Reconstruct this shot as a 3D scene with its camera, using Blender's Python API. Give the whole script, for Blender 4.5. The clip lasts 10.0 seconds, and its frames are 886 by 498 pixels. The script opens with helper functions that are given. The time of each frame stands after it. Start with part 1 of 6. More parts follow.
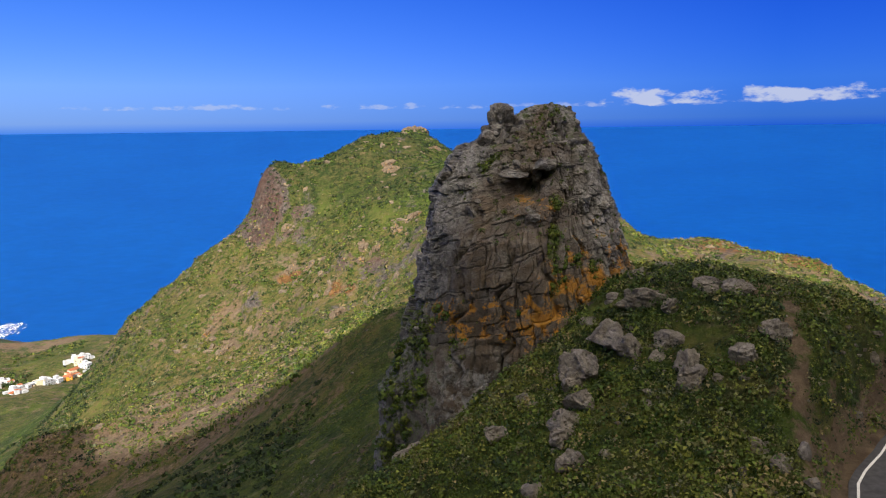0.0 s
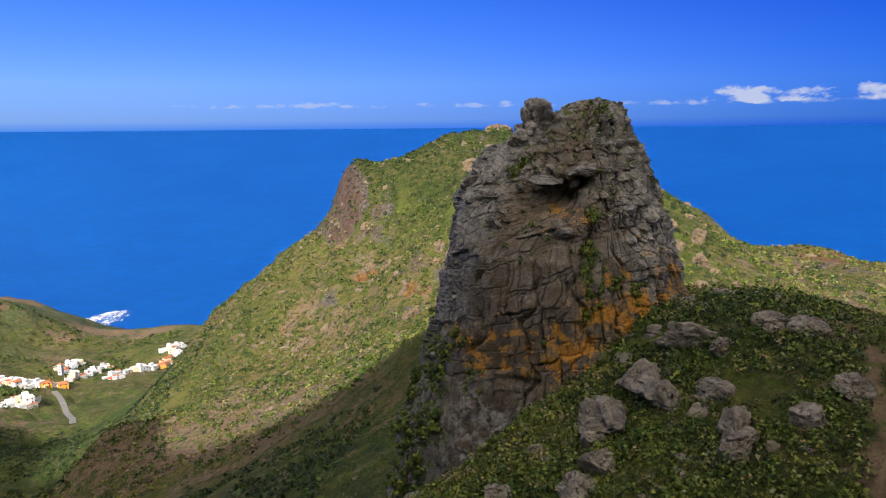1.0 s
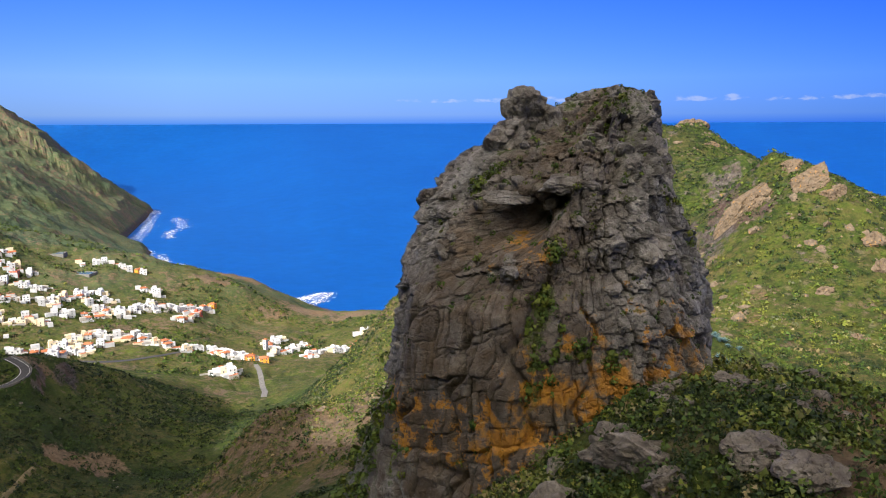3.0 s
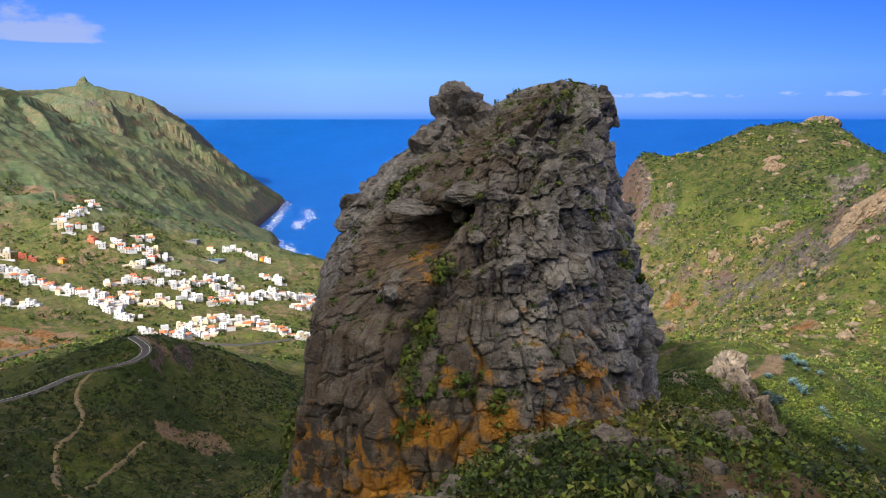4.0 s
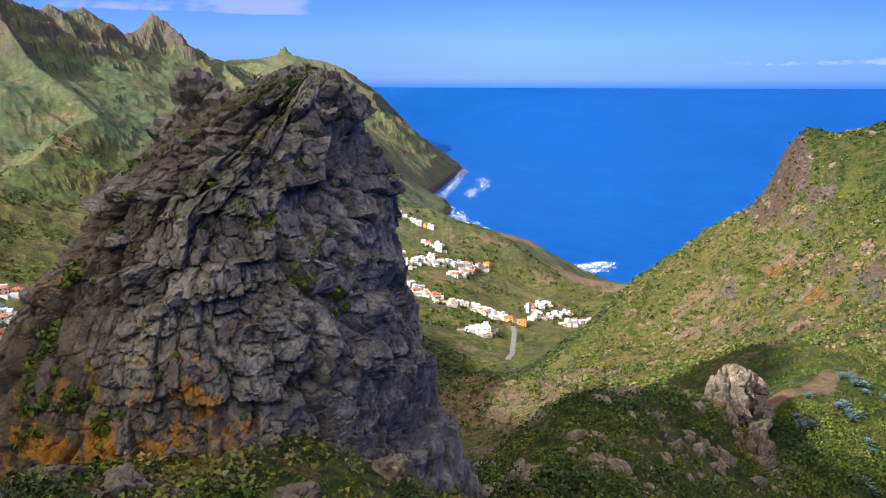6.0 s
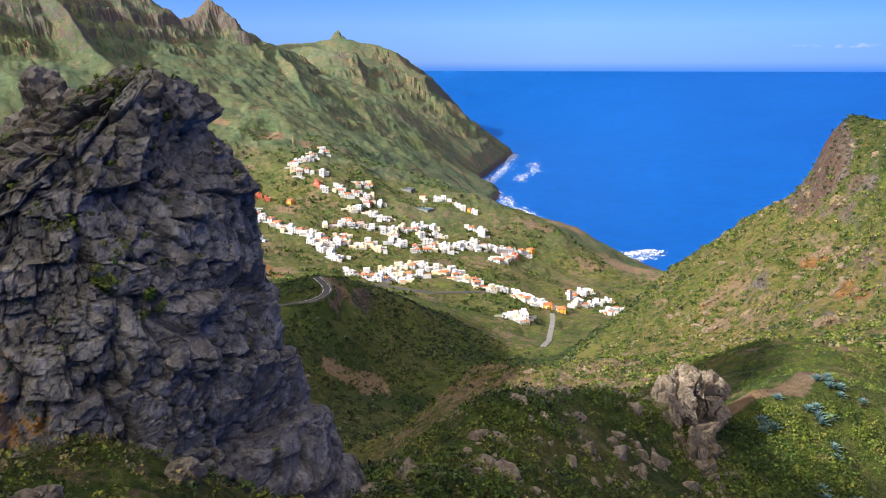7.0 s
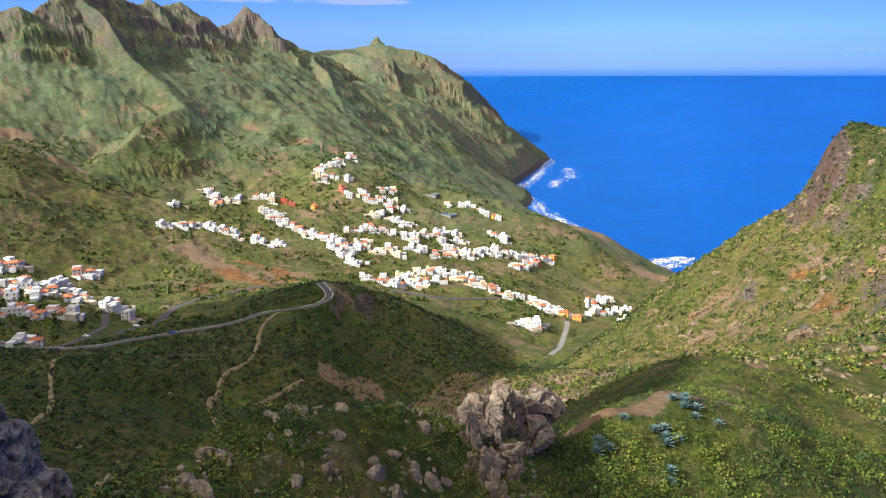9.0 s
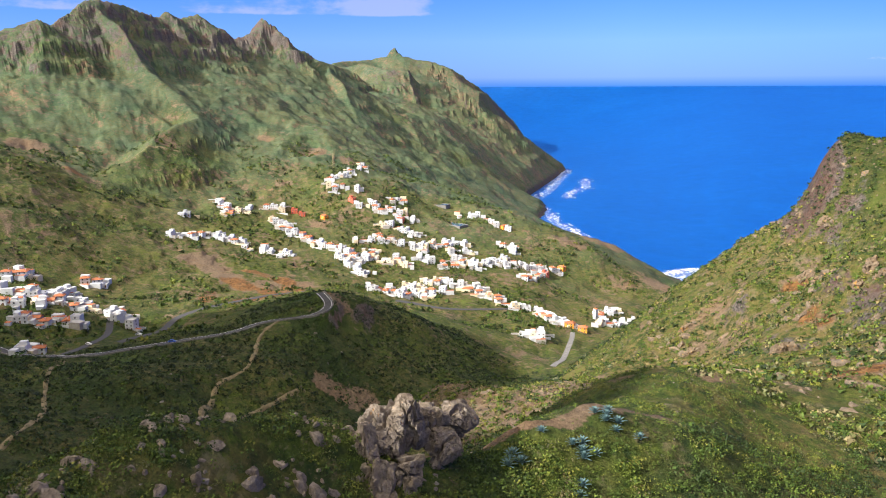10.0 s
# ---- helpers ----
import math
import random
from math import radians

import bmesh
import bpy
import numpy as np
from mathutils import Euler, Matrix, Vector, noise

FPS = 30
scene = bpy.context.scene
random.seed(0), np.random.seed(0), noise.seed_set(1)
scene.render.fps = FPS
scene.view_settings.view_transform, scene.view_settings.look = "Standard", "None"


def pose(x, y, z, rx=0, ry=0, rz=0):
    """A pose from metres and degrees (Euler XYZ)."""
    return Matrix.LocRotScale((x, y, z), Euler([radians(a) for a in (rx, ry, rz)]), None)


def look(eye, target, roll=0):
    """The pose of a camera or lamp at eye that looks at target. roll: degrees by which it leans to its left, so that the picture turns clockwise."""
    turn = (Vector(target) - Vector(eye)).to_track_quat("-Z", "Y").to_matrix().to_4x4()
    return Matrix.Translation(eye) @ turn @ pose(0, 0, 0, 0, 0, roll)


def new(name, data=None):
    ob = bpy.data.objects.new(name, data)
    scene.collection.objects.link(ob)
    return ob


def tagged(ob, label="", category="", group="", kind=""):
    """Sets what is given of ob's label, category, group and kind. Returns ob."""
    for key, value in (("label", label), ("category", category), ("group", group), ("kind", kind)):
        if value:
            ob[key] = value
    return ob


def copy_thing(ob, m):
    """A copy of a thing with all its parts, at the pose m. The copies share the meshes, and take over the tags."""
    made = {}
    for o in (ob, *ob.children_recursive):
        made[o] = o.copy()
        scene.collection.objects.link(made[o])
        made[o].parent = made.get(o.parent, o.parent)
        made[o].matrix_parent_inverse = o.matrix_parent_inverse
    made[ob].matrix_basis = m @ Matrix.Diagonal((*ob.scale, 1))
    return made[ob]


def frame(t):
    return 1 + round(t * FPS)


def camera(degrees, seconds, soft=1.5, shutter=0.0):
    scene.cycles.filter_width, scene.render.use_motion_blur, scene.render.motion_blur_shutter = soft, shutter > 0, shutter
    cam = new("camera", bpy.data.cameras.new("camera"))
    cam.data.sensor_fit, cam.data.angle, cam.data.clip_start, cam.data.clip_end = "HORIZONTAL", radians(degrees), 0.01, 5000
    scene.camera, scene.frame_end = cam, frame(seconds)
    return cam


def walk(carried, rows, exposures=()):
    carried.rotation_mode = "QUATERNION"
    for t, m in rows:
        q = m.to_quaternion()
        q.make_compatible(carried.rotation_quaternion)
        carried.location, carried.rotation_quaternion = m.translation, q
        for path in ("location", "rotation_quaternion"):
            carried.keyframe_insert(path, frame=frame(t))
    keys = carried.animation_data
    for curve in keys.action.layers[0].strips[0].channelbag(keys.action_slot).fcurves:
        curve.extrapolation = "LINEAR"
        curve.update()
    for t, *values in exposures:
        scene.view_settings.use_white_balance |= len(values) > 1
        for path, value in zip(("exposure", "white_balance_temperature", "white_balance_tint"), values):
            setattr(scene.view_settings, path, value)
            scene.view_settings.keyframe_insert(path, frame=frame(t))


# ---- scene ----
cam = camera(60.1, 10.0, soft=1.1)
METRES, EYE, TILT, LEAN, TURN = 120.0, 260.0, -8.9, 0.7, 0.0
ROWS = [
    (0.0, 0.0, 0.0, 0.0, 0.0, 0.0, -0.0),
    (0.5, 0.0214, 0.0361, 0.0057, 3.37, -0.03, -0.61),
    (1.0, 0.0482, 0.0775, 0.0127, 6.84, -0.22, -1.25),
    (1.5, 0.0757, 0.117, 0.0196, 9.93, -0.51, -1.78),
    (2.0, 0.1051, 0.1568, 0.0262, 13.76, -0.76, -2.45),
    (3.5, 0.2033, 0.2744, 0.0472, 27.09, -1.82, -4.57),
    (4.0, 0.2404, 0.3155, 0.0551, 31.79, -2.43, -5.3),
    (4.5, 0.2751, 0.3536, 0.0632, 35.73, -3.16, -5.86),
    (5.0, 0.3078, 0.3919, 0.0715, 39.26, -4.1, -6.33),
    (5.5, 0.3395, 0.4296, 0.08, 42.64, -5.09, -6.73),
    (6.0, 0.3724, 0.4687, 0.09, 45.48, -6.2, -7.05),
    (7.5, 0.4613, 0.5778, 0.1186, 50.75, -8.29, -7.42),
    (8.0, 0.4924, 0.6175, 0.1279, 51.51, -8.38, -7.42),
    (8.5, 0.5215, 0.6553, 0.1354, 52.13, -8.31, -7.43),
    (9.0, 0.552, 0.6961, 0.1428, 52.78, -7.94, -7.41),
    (9.5, 0.5799, 0.7327, 0.1492, 53.42, -7.59, -7.41),
    (10.0, 0.611, 0.7741, 0.1566, 54.24, -7.36, -7.42),
]
walk(cam, [(t, pose(0, 0, EYE, TILT, LEAN, TURN) @ pose(METRES * x, METRES * y, METRES * z, 90 + pitch, roll, yaw)) for t, x, y, z, yaw, pitch, roll in ROWS],
     exposures=[(0, 0.94), (2, 1.05), (4, 1.16), (5.5, 1.22), (7.5, 1.27), (10, 1.32)])

# ---- light: sky, sun, exposure ----
SUN_FROM = Vector((-0.20, -0.98, 0.0)).normalized()
SUN_UP = radians(33)
world = bpy.data.worlds.new("sky")
scene.world = world
world.use_nodes = True
wn, wl = world.node_tree.nodes, world.node_tree.links
wn.clear()
sky = wn.new("ShaderNodeTexSky")
sky.sky_type, sky.sun_disc = "NISHITA", False
sky.sun_elevation, sky.sun_rotation = SUN_UP, math.atan2(SUN_FROM.x, SUN_FROM.y)
sky.altitude, sky.air_density, sky.dust_density, sky.ozone_density = 300, 1.0, 0.0, 5.0
way = wn.new("ShaderNodeTexCoord")
axes = wn.new("ShaderNodeSeparateXYZ")
wl.new(way.outputs["Generated"], axes.inputs[0])
rise = wn.new("ShaderNodeMapRange")
rise.inputs["From Min"].default_value, rise.inputs["From Max"].default_value = 0.0, 0.22
wl.new(axes.outputs["Z"], rise.inputs["Value"])
hue = wn.new("ShaderNodeValToRGB")
hue.color_ramp.elements[0].color, hue.color_ramp.elements[1].color = (0.08, 0.27, 1.12, 1), (0.15, 0.44, 1.16, 1)
low = hue.color_ramp.elements.new(0.25)
low.color = (0.37, 0.54, 1.12, 1)
band = hue.color_ramp.elements.new(0.05)
band.color = (0.24, 0.41, 1.05, 1)
wl.new(rise.outputs[0], hue.inputs[0])
tint = wn.new("ShaderNodeMix")
tint.data_type, tint.blend_type = "RGBA", "MULTIPLY"
tint.inputs[0].default_value = 1.0
wl.new(hue.outputs[0], tint.inputs[7])
# the sky deepens to the north-east
east = wn.new("ShaderNodeVectorMath")
east.operation, east.inputs[1].default_value = "DOT_PRODUCT", (0.87, 0.5, 0.0)
wl.new(way.outputs["Generated"], east.inputs[0])
deep = wn.new("ShaderNodeMapRange")
deep.inputs["From Min"].default_value, deep.inputs["From Max"].default_value = -0.2, 0.8
wl.new(east.outputs["Value"], deep.inputs["Value"])
deeper = wn.new("ShaderNodeMix")
deeper.data_type, deeper.blend_type = "RGBA", "MULTIPLY"
deeper.inputs[7].default_value = (0.14, 0.31, 0.58, 1)
wl.new(deep.outputs[0], deeper.inputs[0])
wl.new(tint.outputs[2], deeper.inputs[6])
# a warm glow added high in the unseen southern sky to fill the shade
dot = wn.new("ShaderNodeVectorMath")
dot.operation, dot.inputs[1].default_value = "DOT_PRODUCT", (0.06, -0.48, 0.875)
fill_glow = wn.new("ShaderNodeMapRange")
fill_glow.interpolation_type = "SMOOTHSTEP"
fill_glow.inputs["From Min"].default_value, fill_glow.inputs["From Max"].default_value = 0.42, 1.0
fill_col = wn.new("ShaderNodeMix")
fill_col.data_type = "RGBA"
fill_col.inputs[7].default_value = (19.2, 17.2, 14.2, 1)
bg = wn.new("ShaderNodeBackground")
bg.inputs["Strength"].default_value = 0.068
wout = wn.new("ShaderNodeOutputWorld")
wl.new(sky.outputs[0], tint.inputs[6])
wl.new(way.outputs["Generated"], dot.inputs[0])
wl.new(dot.outputs["Value"], fill_glow.inputs["Value"])
wl.new(fill_glow.outputs[0], fill_col.inputs[0])


def world_math(op, a, b, clamp=False):
    n = wn.new("ShaderNodeMath")
    n.operation, n.use_clamp = op, clamp
    for sock, v in zip(n.inputs, (a, b)):
        if isinstance(v, (int, float)):
            sock.default_value = v
        else:
            wl.new(v, sock)
    return n.outputs[0]


def cloud_bank(toward, reach, base, top, size, thick, sparse):
    """Heap clouds with soft edges, far off in one quarter of the sky: how much they cover."""
    stretch = wn.new("ShaderNodeVectorMath")
    stretch.operation, stretch.inputs[1].default_value = "MULTIPLY", (size, size, size * 2.4)
    wl.new(way.outputs["Generated"], stretch.inputs[0])
    puffs = wn.new("ShaderNodeTexNoise")
    puffs.inputs["Scale"].default_value, puffs.inputs["Detail"].default_value, puffs.inputs["Roughness"].default_value = 1.0, 7, 0.58
    wl.new(stretch.outputs[0], puffs.inputs["Vector"])
    side = wn.new("ShaderNodeVectorMath")
    side.operation, side.inputs[1].default_value = "DOT_PRODUCT", Vector(toward).normalized()
    wl.new(way.outputs["Generated"], side.inputs[0])
    parts = []
    for value, a, b in ((side.outputs["Value"], reach, reach + (1 - reach) * 0.6), (axes.outputs["Z"], base - 0.004, base + 0.004), (axes.outputs["Z"], top, base + (top - base) * 0.3)):
        r = wn.new("ShaderNodeMapRange")
        r.interpolation_type = "SMOOTHSTEP"
        r.inputs["From Min"].default_value, r.inputs["From Max"].default_value = a, b
        wl.new(value, r.inputs["Value"])
        parts.append(r.outputs[0])
    mask = world_math("MULTIPLY", world_math("MULTIPLY", parts[0], parts[1]), parts[2])
    lump = world_math("ADD", puffs.outputs[0], world_math("MULTIPLY", world_math("SUBTRACT", mask, 1.0), 0.4))
    edge = wn.new("ShaderNodeMapRange")
    edge.interpolation_type = "SMOOTHSTEP"
    edge.inputs["From Min"].default_value, edge.inputs["From Max"].default_value, edge.inputs["To Max"].default_value = sparse, sparse + 0.15, thick
    wl.new(lump, edge.inputs["Value"])
    return edge.outputs[0]


last = deeper.outputs[2]
for bank in (((0.44, 0.90, 0.03), 0.955, 0.026, 0.062, 26.0, 0.85, 0.39), ((0.0, 1.0, 0.03), 0.80, 0.024, 0.040, 30.0, 0.45, 0.45), ((-0.93, 0.30, 0.12), 0.93, 0.085, 0.17, 9.0, 0.6, 0.42)):
    heap = wn.new("ShaderNodeMix")
    heap.data_type = "RGBA"
    heap.inputs[7].default_value = (4.4, 4.8, 6.2, 1) if bank[0][0] > -0.5 else (3.3, 3.7, 5.4, 1)
    wl.new(cloud_bank(*bank), heap.inputs[0])
    wl.new(last, heap.inputs[6])
    last = heap.outputs[2]
wl.new(last, fill_col.inputs[6])
wl.new(fill_col.outputs[2], bg.inputs[0])
wl.new(bg.outputs[0], wout.inputs[0])
sun_data = bpy.data.lights.new("sun", "SUN")
sun_data.energy, sun_data.angle, sun_data.color = 3.9, radians(0.6), (1.0, 0.95, 0.88)
sun = new("sun", sun_data)
sun.matrix_world = look((0, 0, 900), Vector((0, 0, 900)) - Vector((SUN_FROM.x * math.cos(SUN_UP), SUN_FROM.y * math.cos(SUN_UP), math.sin(SUN_UP))))


# ---- noise on arrays ----
def hash2(ix, iy, seed):
    h = (ix.astype(np.int64) * 374761393 + iy.astype(np.int64) * 668265263 + seed * 974711) & 0x7FFFFFFF
    h = ((h ^ (h >> 13)) * 1274126177) & 0x7FFFFFFF
    return ((h ^ (h >> 16)) & 0xFFFF) / 65535.0


def grad_noise(x, y, seed=0):
    ix, iy = np.floor(x), np.floor(y)
    fx, fy = x - ix, y - iy
    ux, uy = fx * fx * fx * (fx * (fx * 6 - 15) + 10), fy * fy * fy * (fy * (fy * 6 - 15) + 10)
    out = 0
    for ox in (0, 1):
        for oy in (0, 1):
            a = hash2(ix + ox, iy + oy, seed) * 6.28318
            d = np.cos(a) * (fx - ox) + np.sin(a) * (fy - oy)
            out = out + d * (ux if ox else 1 - ux) * (uy if oy else 1 - uy)
    return out * 1.5


def fbm(x, y, size, octaves=5, seed=0, gain=0.5, ridged=False):
    total, amp, norm = 0, 1.0, 0.0
    for k in range(octaves):
        n = grad_noise(x / size * 2**k + 17.3 * k, y / size * 2**k - 9.1 * k, seed + k)
        total = total + amp * (1 - 2 * np.abs(n) if ridged else n)
        norm, amp = norm + amp, amp * gain
    return total / norm


def hash3(ix, iy, iz, seed):
    return hash2(ix + 131 * iz, iy - 57 * iz, seed + 7)


def cells3(p, seed=0, boxy=0.0):
    """Distance to the nearest and second nearest cell centre, the nearest cell's number 0..1, and a slope of its own across it."""
    base = np.floor(p)
    f1, f2, num, tilt = np.full(len(p), 9.0), np.full(len(p), 9.0), np.zeros(len(p)), np.zeros(len(p))
    for ox in (-1, 0, 1):
        for oy in (-1, 0, 1):
            for oz in (-1, 0, 1):
                c = base + (ox, oy, oz)
                h = [hash3(c[:, 0], c[:, 1], c[:, 2], seed + 31 * k) for k in range(4)]
                off = [p[:, k] - c[:, k] - 0.1 - 0.8 * h[k] for k in range(3)]
                d = np.sqrt(off[0] ** 2 + off[1] ** 2 + off[2] ** 2)
                if boxy:
                    d = d * (1 - boxy) + boxy * np.maximum(np.maximum(np.abs(off[0]), np.abs(off[1])), np.abs(off[2])) * 1.25
                near = d < f1
                f2 = np.where(near, f1, np.minimum(f2, d))
                num, f1 = np.where(near, h[3], num), np.where(near, d, f1)
                slope = (h[1] - 0.5) * off[0] + (h[2] - 0.5) * off[1] + (h[0] - 0.5) * off[2]
                tilt = np.where(near, slope, tilt)
    return f1, f2, num, tilt


def courses(u, v, wide, tall, seed, uneven=0.55):
    """Jointed rock in uneven beds: how far a point lies from its block's nearest joint, the block's number 0..1, and a slope of its own across it."""
    def split(w, other, k):
        i = np.floor(w)
        edge = lambda n: n + uneven * (hash2(n, other, seed + k) - 0.5)
        i = np.where(w < edge(i), i - 1, np.where(w >= edge(i + 1), i + 1, i))
        return i, w - edge(i), edge(i + 1) - w
    row, low, high = split(v / tall, np.zeros(len(v)), 1)
    col, left, right = split(u / wide + 7.7 * hash2(row, row * 0, seed + 2), row, 3)
    joint = np.minimum(np.minimum(low, high) * tall, np.minimum(left, right) * wide)
    num, lean_u, lean_v = (hash2(col, row, seed + 5 + k) for k in range(3))
    across, up = (left - right) * wide / 2, (low - high) * tall / 2
    return joint, num, 2 * across * (lean_u - 0.5) + 2 * up * (lean_v - 0.5), across, up


def noise3(p, size, octaves=4, seed=0):
    return (fbm(p[:, 0] + 0.7 * p[:, 2], p[:, 1] - 0.4 * p[:, 2], size, octaves, seed) + fbm(p[:, 2] + 0.3 * p[:, 0], p[:, 1] * 0.8 + p[:, 0] * 0.6, size, octaves, seed + 50)) * 0.7


def smooth(a, b, x):
    u = np.clip((x - a) / (b - a), 0, 1)
    return u * u * (3 - 2 * u)


